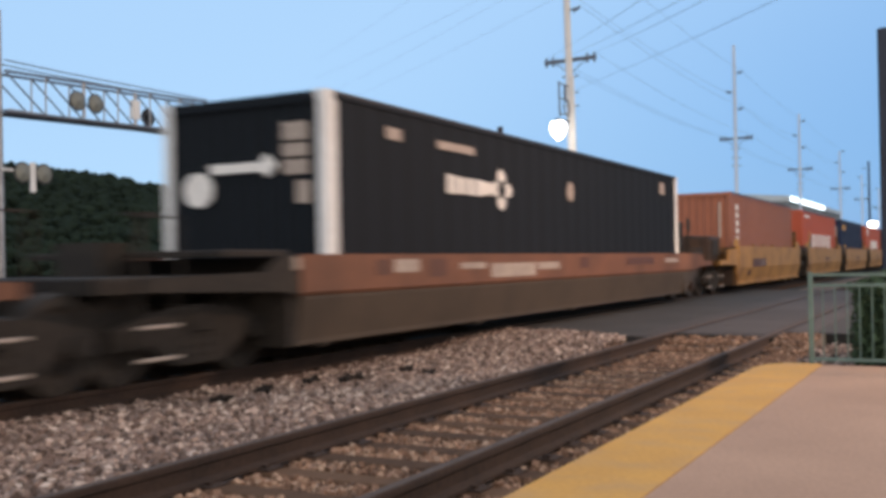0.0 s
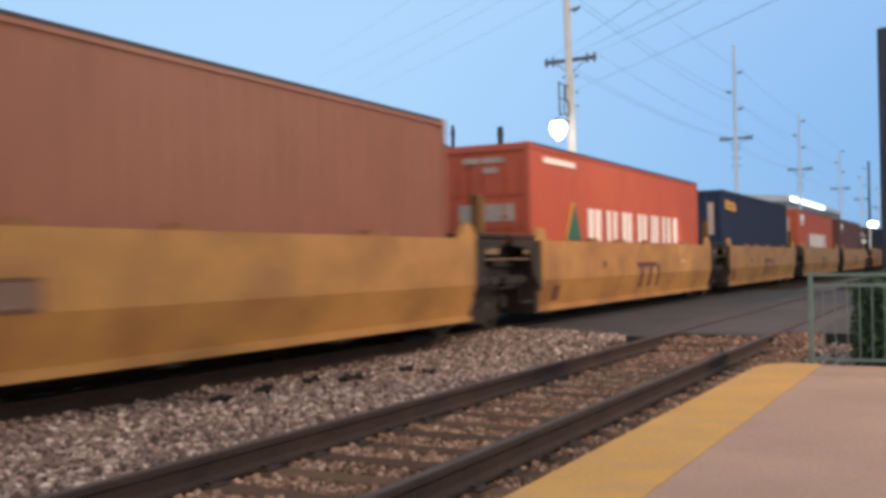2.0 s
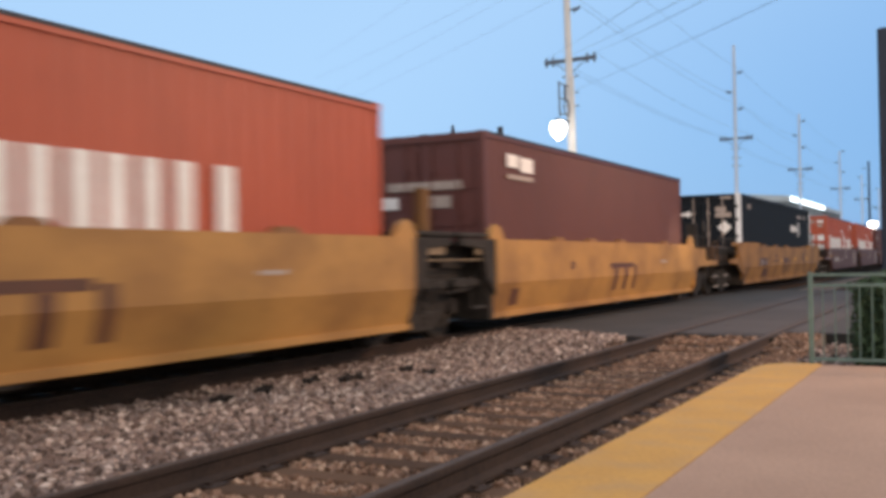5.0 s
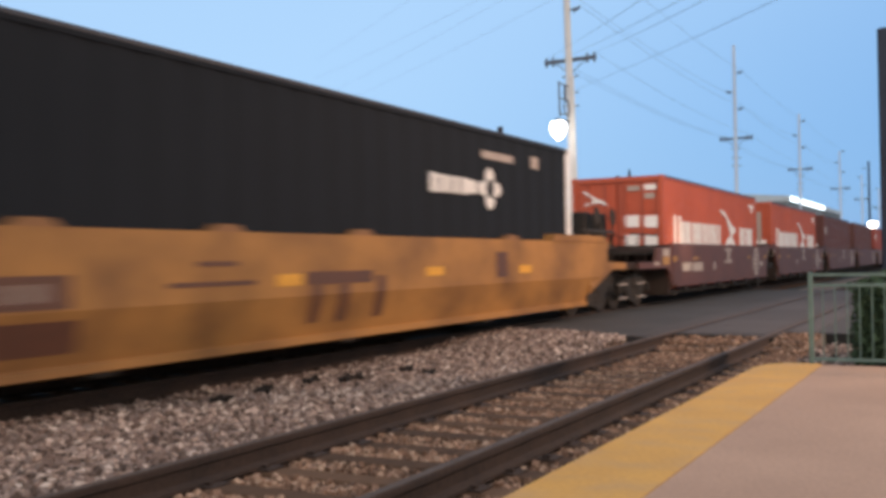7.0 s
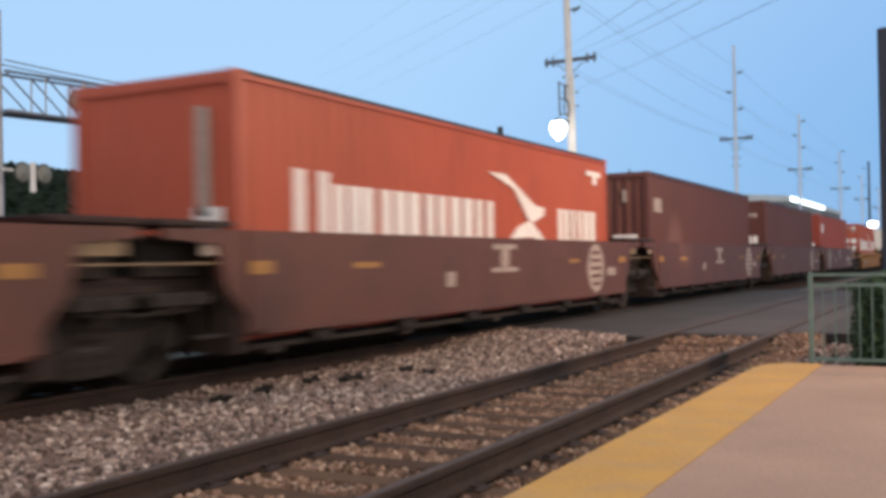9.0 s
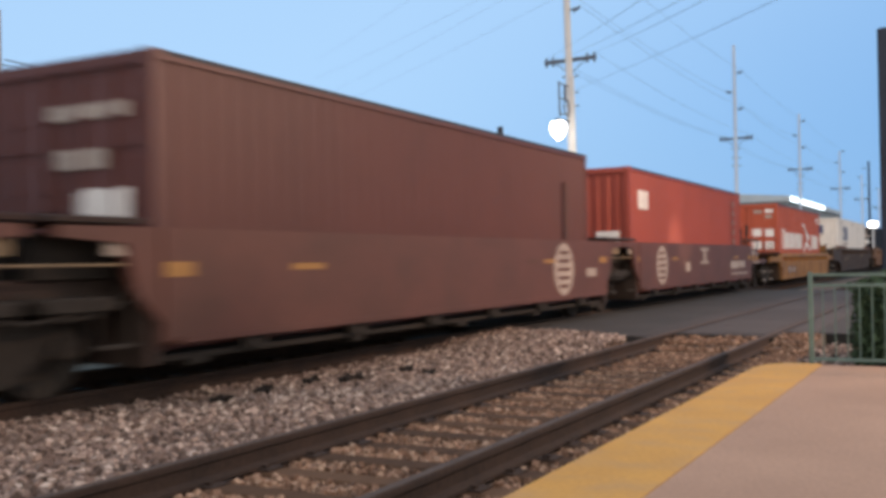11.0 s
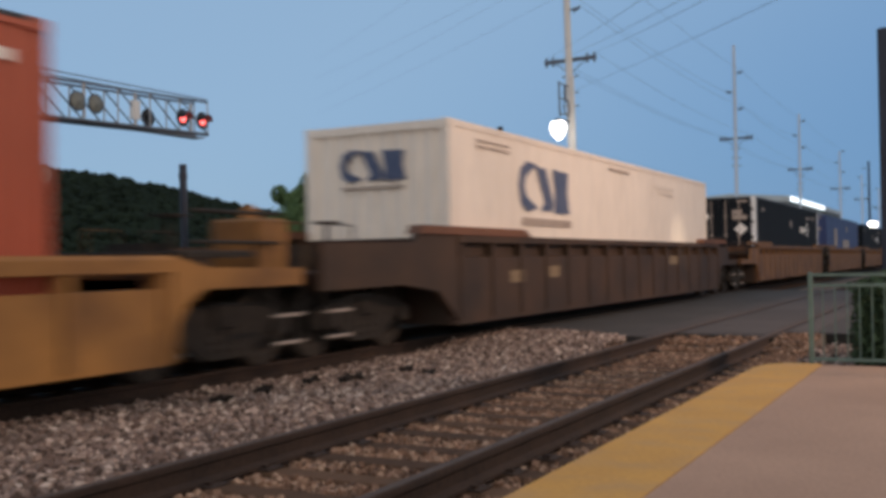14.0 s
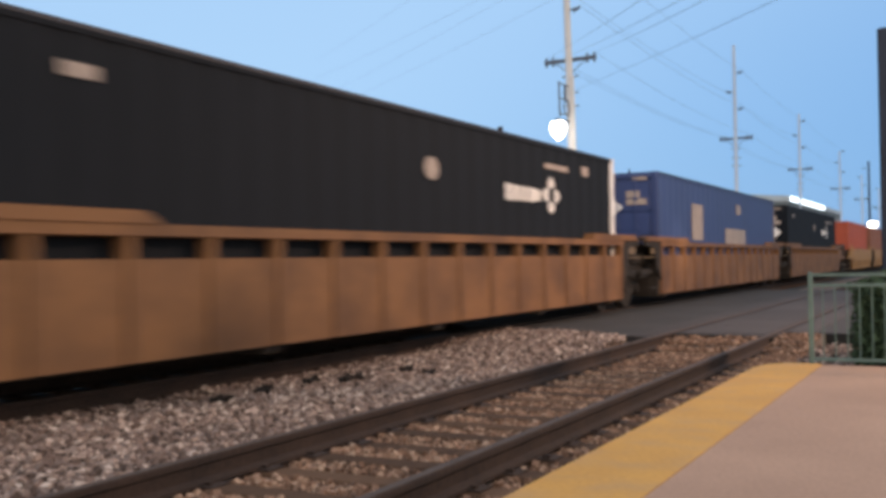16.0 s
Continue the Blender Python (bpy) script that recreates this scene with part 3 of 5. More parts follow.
        if long_end:
            yl = y + sgn * (out - 0.42)
            for sx in (-1, 1):
                xl = sx * (w - 0.06)
                lad = part("ladder", Shape().rod((xl, yl - 0.24, 0.28), (xl, yl - 0.24, 1.06), 0.011, 6).rod((xl, yl + 0.24, 0.28), (xl, yl + 0.24, 1.06), 0.011, 6).rod((xl, yl - 0.24, 0.92), (xl, yl + 0.24, 0.92), 0.011, 6), gm, car)
                for z in (0.30, 0.60):
                    part("step", Shape().slab(xl - 0.03, xl + 0.03, yl - 0.25, yl + 0.25, z - 0.014, z + 0.014, 0.005), PAINT["mark_grey"], lad, "pale steel step")
                part("grab_rail", Shape().chain([(sx * (w - 0.05), yl - 0.24, 1.06), (sx * (w - 0.05), yl - 0.24, 1.62), (sx * (w - 0.05), yl + 0.3, 1.62), (sx * (w - 0.05), yl + 0.3, 1.06)], 0.014), em, car)
            brk = Shape().box(-0.55, 0.1, y + sgn * (out * 0.55) - 0.2, y + sgn * (out * 0.55) + 0.2, 1.06, 1.42)
            brk.rod((0.35, y + sgn * out * 0.5, 1.06), (0.35, y + sgn * out * 0.5, 1.72), 0.03).lathe([(0.2, 0), (0.2, 0.03)], (0.35, y + sgn * out * 0.5, 1.70), "z", 14)
            part("brake_gear", brk, gm, car, "grimy brake reservoir and hand wheel")
            if sgn > 0 and style in ("plain", "maroon", "ribbed", "slotted", "deep"):
                tall = Shape().slab(-0.7, 0.55, y + 0.6, y + out - 0.5, 1.30, 1.52, 0.03).slab(-0.4, 0.35, y + 0.75, y + out - 0.7, 1.51, 1.68, 0.04)
                tall.box(-0.75, -0.65, y + 0.7, y + 0.8, 1.06, 1.38).box(0.45, 0.55, y + 0.7, y + 0.8, 1.06, 1.38)
                part("equipment_stand", tall, gm, car, "grimy raised equipment stand")
                part("stand_rail", Shape().chain([(w - 0.3, y + 0.25, zt), (w - 0.3, y + 0.25, 1.75), (w - 0.3, y + out - 0.3, 1.75), (w - 0.3, y + out - 0.3, 1.06)], 0.018), gm, car)
            # upright stand of the hand brake near the outer end
            if slant or style == "maroon" or (style in ("plain", "low") and sgn > 0):
                yf, zs = y + sgn * (out - 0.3), 1.74 if style == "low" else 2.2
                stand = Shape().slab(0.45, 1.15, yf - 0.26, yf + 0.26, 1.06, zs - 0.06, 0.03) if style == "low" else Shape().slab(0.30, 0.62, yf - 0.2, yf + 0.2, 1.06, zs, 0.03)
                stand.rod((0.8, yf, 1.06), (0.8, yf, zs + 0.12), 0.03).lathe([(0.18, 0), (0.2, 0.02), (0.18, 0.04)], (0.8, yf, zs - 0.1), "x", 16)
                part("brake_stand", stand, pm if style == "low" else gm, car, "upright hand brake stand")
                for z in (1.40, 1.72):
                    part("cross_rail", Shape().rod((w - 0.25, yf, z), (w - 0.25, y + sgn * 0.5, z), 0.022, 8), gm, car)
            if style in ("maroon", "plain") and sgn > 0:
                tank = Shape().lathe([(0.05, y + 0.42), (0.2, y + 0.46), (0.26, y + 0.56), (0.26, y + 1.75), (0.2, y + 1.85), (0.05, y + 1.9)], (0.45, 0, 1.72 if style == "maroon" else 1.5), "y", 14)
                part("air_tank", tank, gm, car, "grimy cylindrical air tank")
            if slant or (style == "deep" and sgn < 0):
                bx = sorted((y + sgn * 0.9, y + sgn * (out - 0.35)))
                part("valve_box", Shape().slab(0.1, 1.1, bx[0], bx[1], 1.06, 1.80 if not slant else 1.5, 0.05), PAINT["well_brown"], car, "dirty boxed brake reservoir")
                part("valve_cover", Shape().slab(1.1, 1.13, bx[0] + 0.3, bx[1] - 0.25, 1.2, 1.44 if slant else 1.68, 0.01), gm, car)
            cp = Shape().box(-0.12, 0.12, *sorted((y + sgn * (out - 0.1), y + sgn * (out + 0.30))), 0.70, 0.92)
            cp.box(-0.2, 0.2, *sorted((y + sgn * (out + 0.16), y + sgn * (out + 0.36))), 0.66, 0.96)
            part("coupler", cp, gm, car)
        else:
            if style == "deep" and sgn > 0:
                part("connector_stand", Shape().slab(w - 0.42, w - 0.28, y + 0.7, y + 0.95, ztop + 0.06, ztop + 0.72, 0.02), PAINT[colour + "_end"], car, "dirty yellow upright stand")
            hose = [(w - 0.25, y + sgn * 0.2, 1.02), (w - 0.2, y + sgn * 0.6, 0.74), (w - 0.2, y + sgn * 1.0, 0.70), (w - 0.25, y + sgn * (out - 0.02), 0.95)]
            part("hose", Shape().chain(hose, 0.022), gm, car)
            part("side_bearing", Shape().slab(0.7, w - 0.12, *sorted((y + sgn * 0.45, y + sgn * (out - 0.2))), 0.78, 0.90, 0.02), gm, car)
            part("pipe", Shape().rod((w - 0.08, y + sgn * 0.1, 1.18), (w - 0.08, y + sgn * (out - 0.05), 1.18), 0.013, 6), PAINT["data_plate"], car)
            p0, p1 = sorted((y + sgn * 0.16, y + sgn * (0.62 if sgn < 0 else 0.98)))
            part("data_plate", Shape().slab(w - 0.10, w - 0.06, p0, p1, 1.26, 1.42, 0.006), PAINT["mark_grey" if style == "maroon" and sgn < 0 else "data_plate"], car, "pale data plate")
            part("step", Shape().slab(w - 0.16, w - 0.04, *sorted((y + sgn * 0.3, y + sgn * 0.75)), 0.44, 0.47, 0.006), gm, car)
            for yh in (0.32, 0.73):
                part("hanger", Shape().rod((w - 0.1, y + sgn * yh, 0.45), (w - 0.1, y + sgn * yh, 0.95), 0.013, 6), gm, car)
            part("brake_lever", Shape().rod((w - 0.2, y + sgn * 0.25, 0.84), (w - 0.16, y + sgn * (out - 0.1), 0.70), 0.02, 6), gm, car)
            box2 = Shape().slab(0.25, 1.12, *sorted((y + sgn * 0.2, y + sgn * (out - 0.25))), 1.06, 1.46, 0.03)
            box2.rod((-0.9, y + sgn * 0.3, 1.25), (0.2, y + sgn * 0.3, 1.25), 0.12, 10)
            part("equipment_box", box2, gm, car)
    for ty in trucks:
        truck(car, ty)
    for yc, zc, rad in rounds:
        disc = [(yc + rad * math.cos(a * math.pi / 12), zc + rad * math.sin(a * math.pi / 12)) for a in range(24)]
        e = part("emblem", Shape().prism(disc, "x", w - 0.01, w + 0.003), PAINT["mark_grey"], car, "round pale emblem")
        for k in range(-2, 3):
            zz = zc + k * rad * 0.32
            hw = rad * 0.62 * math.sqrt(max(0.1, 1 - (k * 0.32) ** 2))
            part("stripe", Shape().box(w, w + 0.005, yc - hw, yc + hw, zz - 0.035, zz + 0.03), PAINT["well_maroon"], e)
    for y0, y1, z0, z1, colour2 in bars:
        for sgn in (1,):
            off = w + 0.001 if -0.02 < y0 and y1 < L + 0.02 else w - 0.021
            if style in ("low", "ribbed", "slotted") and z0 < 1.04:
                off = w - 0.034
            if style == "deep" and z0 < 0.80:
                # follows the leaning lower plate
                def xx(z):
                    return w - 0.13 * (0.80 - z) / 0.46 + 0.003 if z < 0.80 else w + 0.003
                zs = sorted({z0, min(max(0.80, z0), z1), z1})
                s = Shape()
                for za, zb in zip(zs, zs[1:]):
                    s.add([(xx(za), y0, za), (xx(za), y1, za), (xx(zb), y1, zb), (xx(zb), y0, zb), (xx(za) - 0.02, y0, za), (xx(za) - 0.02, y1, za), (xx(zb) - 0.02, y1, zb), (xx(zb) - 0.02, y0, zb)],
                          [(0, 1, 2, 3), (7, 6, 5, 4), (0, 4, 5, 1), (2, 6, 7, 3), (1, 5, 6, 2), (0, 3, 7, 4)])
                part("marking", s, PAINT[colour2], car)
            else:
                part("marking", Shape().box(off - 0.02, off + 0.003, y0, y1, z0, z1), PAINT[colour2], car)
    return car


def corrugated(L, H, depth, pitch, t=0.03):
    """A sheet along y from 0 to L, outer face at x = 0, grooves going to -depth, z from 0 to H; (x, y) outline."""
    n = max(2, round(L / pitch))
    p = L / n
    out = []
    for k in range(n):
        y = k * p
        out += [(0.0, y), (0.0, y + p * 0.34), (-depth, y + p * 0.5), (-depth, y + p * 0.84)]
    out += [(0.0, L)]
    return out + [(-depth - t, L), (-depth - t, 0.0)]


def container(s0, L, colour, label, group, end="plain", posts=None, width=2.44, top=3.27, floor=0.34, smooth=False, marks=(), end_marks=(), rail=None, polys=(), end_polys=()):
    """A box container standing in its wagon. Origin: middle of the front end's foot; +y runs to its rear end."""
    c = thing("shipping_container", pose(XT, s0, floor), label, "container", group)
    MOVERS.append((c, s0))
    body, H, w = PAINT[colour], top - floor, width / 2
    pmat = PAINT[posts] if posts else body
    rmat = PAINT[rail] if rail else body
    pw = 0.24 if posts else 0.10
    for sx in (-1, 1):
        for y0, y1 in ((0.0, pw), (L - pw, L)):
            part("corner_post", Shape().slab(*sorted((sx * w, sx * (w - 0.14))), y0, y1, 0.11, H - 0.11, 0.01), pmat, c)
            for z0 in (0.0, H - 0.12):
                yc = (y0, y0 + 0.17) if y0 == 0 else (y1 - 0.17, y1)
                part("corner_casting", Shape().slab(*sorted((sx * (w + 0.004), sx * (w - 0.162))), yc[0] - 0.003, yc[1] + 0.003, z0, z0 + 0.12, 0.008), pmat, c)
        part("top_rail", Shape().box(*sorted((sx * w, sx * (w - 0.06))), 0.16, L - 0.16, H - 0.10, H - 0.05), body, c)
        part("roof_trim", Shape().box(*sorted((sx * (w + 0.003), sx * (w - 0.06))), 0.16, L - 0.16, H - 0.048, H - 0.005), rmat, c)
        part("bottom_rail", Shape().box(*sorted((sx * w, sx * (w - 0.06))), 0.16, L - 0.16, 0.02, 0.17), body, c)
        ring = corrugated(L - 2 * pw + 0.02, H, 0.012 if smooth else 0.036, 0.6 if smooth else 0.278)
        ring = [(sx * (w - 0.012 + a), b + pw - 0.01) for a, b in ring]
        part("side_panel", Shape().prism(ring, "z", 0.16, H - 0.09), body, c)
    part("roof", Shape().box(-w + 0.05, w - 0.05, 0.05, L - 0.05, H - 0.08, H - 0.03), rmat, c)
    part("underframe", Shape().box(-w + 0.05, w - 0.05, 0.05, L - 0.05, 0.05, 0.12), PAINT["grime"], c)
    for y0, y1 in ((0.0, 0.1), (L - 0.1, L)):
        part("end_header", Shape().box(-w + 0.15, w - 0.15, y0, y1, H - 0.14, H - 0.01), body, c)
        part("end_sill", Shape().box(-w + 0.15, w - 0.15, y0, y1, 0.0, 0.14), body, c)
    # rear end wall, and the front end as doors or a ribbed wall
    ew = 2 * (w - 0.13)
    def end_wall(y, face):
        ring = [(b - ew / 2, y + face * a) for a, b in corrugated(ew, H, 0.04, 0.25)]
        part("end_wall", Shape().prism(ring, "z", 0.13, H - 0.13), body, c)
    end_wall(L - 0.03, 1)
    if end == "doors":
        for sx in (-1, 1):
            leaf = Shape()
            x0, x1 = sorted((sx * 0.015, sx * (w - 0.15)))
            leaf.box(x0, x1, 0.05, 0.09, 0.15, H - 0.15)
            door = part("door", leaf, body, c)
            for z0, z1 in ((0.20, 0.70), (0.80, 1.30), (1.40, 1.90), (2.0, H - 0.25)):
                part("door_panel", Shape().slab(x0 + 0.06, x1 - 0.06, 0.025, 0.055, z0, z1, 0.01), body, door)
            for dx in (0.25, 0.72):
                rod = Shape().rod((sx * dx, 0.005, 0.12), (sx * dx, 0.005, H - 0.12), 0.019, 8)
                for z in (0.35, 1.0, 1.6, 2.3):
                    rod.box(sx * dx - 0.05, sx * dx + 0.05, -0.02, 0.03, z - 0.03, z + 0.03)
                part("locking_rod", rod, PAINT["mark_grey"] if colour == "black" else body, door)
                part("door_handle", Shape().rod((sx * dx, -0.02, 0.95), (sx * (dx + 0.3), -0.02, 0.93), 0.012, 6), PAINT["mark_grey"], door)
            for z in (0.4, 0.95, 1.5, 2.05, 2.5):
                part("hinge", Shape().box(*sorted((sx * (w - 0.17), sx * (w - 0.06))), -0.008, 0.03, z - 0.05, z + 0.05), body, door)
    else:
        end_wall(0.03, -1)
    for y0, y1, z0, z1, k in marks:
        x = w + 0.002
        part("marking", Shape().box(x - 0.014, x, y0, y1, z0, z1), PAINT[k], c)
    for outline, k in polys:
        part("emblem", Shape().prism(outline, "x", w - 0.012, w + (0.006 if k == "black" else 0.002)), PAINT[k], c)
    for outline, k in end_polys:
        part("end_emblem", Shape().prism(outline, "y", -0.006, 0.03), PAINT[k], c)
    for x0, x1, z0, z1, k in end_marks:
        part("end_marking", Shape().box(x0, x1, -0.004, 0.03, z0, z1), PAINT[k], c)
    return c


def blocks(y0, y1, z0, z1, n, k, gap=0.25, first=None):
    """A row of n plain bars."""
    p = (y1 - y0) / n
    out = []
    for i in range(n):
        out.append((y0 + i * p, y0 + (i + 1 - gap) * p, z0, z1 if not (first and i == 0) else first, k))
    return out


Y5 = "yellow articulated wagon units"
M5 = "maroon articulated wagon units"
CG = "containers on the train"
PITCH = 15.38


# ---- markings, as plain bars and shapes ----
def pair(y0, y1, z0, z1, k="mark", t=0.40):
    """Stands for one sign of a name: two plain uprights."""
    w = y1 - y0
    return [(y0, y0 + t * w, z0, z1, k), (y1 - t * w, y1, z0, z1, k)]


def word(spans, z0, z1, k="mark", t=0.40):
    out = []
    for i, (y0, y1) in enumerate(spans):
        out += pair(y0, y1, z0, z1, k, t + (0.02, -0.04, 0.04, 0.0)[i % 4])
    return out


NAME_A = word([(3.02, 3.79), (4.19, 4.87), (5.26, 5.93), (6.43, 7.14), (7.53, 8.13), (8.51, 9.23)], 1.19, 1.85) + [(9.55, 9.88, 1.19, 1.85, "mark")]
NAME_A2 = word([(3.5 + 0.87 * i, 4.22 + 0.87 * i) for i in range(6)], 1.15, 1.86) + [(8.93, 9.2, 1.15, 1.86, "mark")]
NAME_B = pair(1.02, 1.72, 1.10, 1.93, t=0.3) + word([(1.82, 2.44), (2.5, 3.2), (3.3, 4.0), (4.17, 4.8), (4.95, 5.68), (5.82, 6.43)], 1.12, 1.79, t=0.40) \
    + word([(9.33, 9.92), (10.06, 10.6), (10.72, 11.4)], 1.12, 1.78, t=0.40) + [(10.93, 11.8, 2.52, 2.62, "mark"), (11.3, 11.55, 2.35, 2.52, "mark")]
BIRD = [(6.29, 2.26), (6.94, 2.27), (8.23, 1.79), (8.64, 1.77), (8.63, 1.63), (8.09, 1.48), (8.0, 1.50), (7.92, 1.52), (7.3, 2.04)]
BIRD_LOW = [(8.05, 1.49), (8.95, 1.04), (8.66, 1.01), (8.12, 1.22), (7.55, 1.21), (7.02, 0.97), (6.84, 1.01), (7.44, 1.39), (7.9, 1.50)]
BIRD_END = [(-0.93, 2.58), (-0.84, 2.58), (-0.50, 2.37), (-0.38, 2.34), (-0.21, 2.18), (-0.45, 2.27), (-0.64, 2.37)]
BIRD_END_LOW = [(-0.90, 2.20), (-0.74, 2.33), (-0.56, 2.35), (-0.44, 2.28), (-0.64, 2.26)]
END_B = [(0.29, 0.62, 2.55, 2.68, "mark_grey"), (0.70, 1.04, 2.56, 2.70, "mark"), (0.72, 1.0, 2.34, 2.48, "mark_grey"), (0.20, 0.58, 1.62, 1.92, "mark"), (0.69, 1.06, 1.60, 1.90, "mark"),
         (0.20, 0.58, 1.12, 1.42, "mark"), (0.69, 1.06, 1.11, 1.41, "mark")]


def emblem(y, z, r=0.42):
    """A star-like cross of four round arms."""
    out = []
    for k in range(16):
        a = math.pi * k / 8
        q = r if k % 4 == 0 else (0.80 * r if k % 4 in (1, 3) else 0.46 * r)
        out.append((y + q * math.cos(a), z + q * 0.82 * math.sin(a)))
    return out


def dark_marks(y, z=1.97):
    """The name, number and emblem on a black container's side; y: start of the name."""
    m = [(y, y + 0.14, z - 0.14, z + 0.14, "mark"), (y + 0.2, y + 0.32, z - 0.14, z + 0.13, "mark")]
    m += [(y + 0.40 + 0.30 * i, y + 0.60 + 0.30 * i, z - 0.13, z + 0.12, "mark") for i in range(3)] + [(y + 1.24, y + 1.5, z - 0.10, z + 0.10, "mark")]
    return m


def hub(y, z, r=0.16):
    return [(y + r * math.cos(k * math.pi / 4), z + r * math.sin(k * math.pi / 4)) for k in range(8)]


def disc(y, z, ry, rz):
    return [(y + ry * math.cos(k * math.pi / 6), z + rz * math.sin(k * math.pi / 6)) for k in range(12)]


DARK_END = [(-1.08, -0.45, 2.22, 2.32, "mark"), (0.49, 0.83, 2.33, 2.50, "mark_grey"), (0.49, 1.0, 2.15, 2.30, "mark_grey"), (0.66, 1.02, 2.76, 2.84, "mark_grey"), (-1.10, -0.9, 2.76, 2.84, "mark_grey")]
DARK_END_POLY = [([(-0.52, 2.30), (-0.42, 2.40), (-0.32, 2.28), (-0.42, 2.16)], "mark"), ([(0.55, 1.81), (0.78, 2.03), (1.02, 1.81), (0.78, 1.59)], "mark")]

SIDE_BARS = [(5.59, 7.17, 0.96, 1.07, "mark_dark"), (5.86, 6.10, 0.50, 0.956, "mark_dark"), (6.53, 6.78, 0.50, 0.956, "mark_dark"), (7.22, 7.42, 0.50, 1.02, "mark_dark")]
UNIT_MARKS = SIDE_BARS + [(3.3, 3.5, 0.98, 1.12, "mark_dark"), (0.6, 0.95, 0.42, 0.70, "mark_dark"), (9.4, 9.9, 1.05, 1.10, "mark_grey")]
PLATE = [(2.25, 4.76, 0.80, 1.09, "mark_dark"), (3.70, 4.70, 0.84, 1.05, "mark_grey")]
M_MARKS = [(0.93, 1.85, 0.81, 1.02, "mark_grey"), (1.97, 3.1, 0.79, 1.02, "mark_grey"), (4.43, 4.67, 0.80, 1.01, "mark_grey"), (6.0, 6.9, 1.34, 1.42, "mark_grey"), (6.3, 6.6, 1.06, 1.34, "mark_grey"),
           (5.95, 6.95, 0.98, 1.05, "mark_grey"), (11.52, 12.05, 0.82, 0.98, "mark_grey"), (2.0, 2.6, 1.1, 1.17, "well_yellow"), (8.6, 9.1, 1.1, 1.17, "mark_dark"), (0.03, 0.42, 1.06, 1.2, "well_yellow"), (12.3, 12.7, 1.08, 1.2, "well_yellow"), (9.35, 9.85, 1.1, 1.17, "well_yellow")]
GRAFFITI = [(-0.1, 0.8, 1.10, 1.24, "mark_grey"), (1.6, 1.95, 1.0, 1.2, "mark_dark"), (2.05, 2.7, 1.03, 1.2, "mark_grey"), (3.0, 3.5, 0.95, 1.2, "mark_dark"), (3.95, 4.8, 1.05, 1.14, "mark_grey"),
            (5.0, 6.8, 0.90, 1.12, "mark_grey"), (6.9, 7.9, 1.0, 1.12, "mark_grey"), (9.0, 9.5, 1.0, 1.2, "mark_dark"), (11.9, 14.0, 1.02, 1.18, "mark_dark"), (15.0, 16.2, 1.05, 1.15, "mark_grey")]

# ---- the freight train, wagon by wagon ----
well_car(-13.0, 16.7, 2.2, 2.0, "plain", "well_rust", "rusty brown well wagon with no load in view", "well wagons", (-1.9, 18.5))
well_car(9.2, 17.9, 2.6, 2.3, "plain", "well_rust", "orange-brown well wagon with graffiti and a dark lower sill", "well wagons", (-1.2, 19.0), bars=GRAFFITI)
container(10.0, 16.15, "black", "black long container with white corner posts and a white emblem", CG, posts="post", width=2.59, smooth=True, rail="roofedge",
          marks=dark_marks(3.13) + [(2.85, 4.06, 2.46, 2.58, "mark_grey"), (1.42, 1.79, 2.46, 2.62, "mark_grey"), (14.52, 14.9, 2.4, 2.68, "mark_grey")],
          polys=[(emblem(5.05, 1.98), "mark"), (hub(5.05, 1.98), "black"), (disc(8.25, 2.12, 0.16, 0.19), "mark_grey")],
          end_marks=[(-0.5, 0.3, 1.98, 2.10, "mark"), (0.64, 1.02, 1.92, 2.1, "mark_grey"), (0.64, 1.02, 2.14, 2.3, "mark_grey"), (0.64, 1.02, 2.34, 2.56, "mark_grey"), (0.85, 1.04, 1.56, 1.84, "mark_grey")],
          end_polys=[([(0.25, 2.05), (0.4, 2.2), (0.55, 2.05), (0.4, 1.90)], "mark"), (disc(-0.71, 1.79, 0.24, 0.23), "mark")])

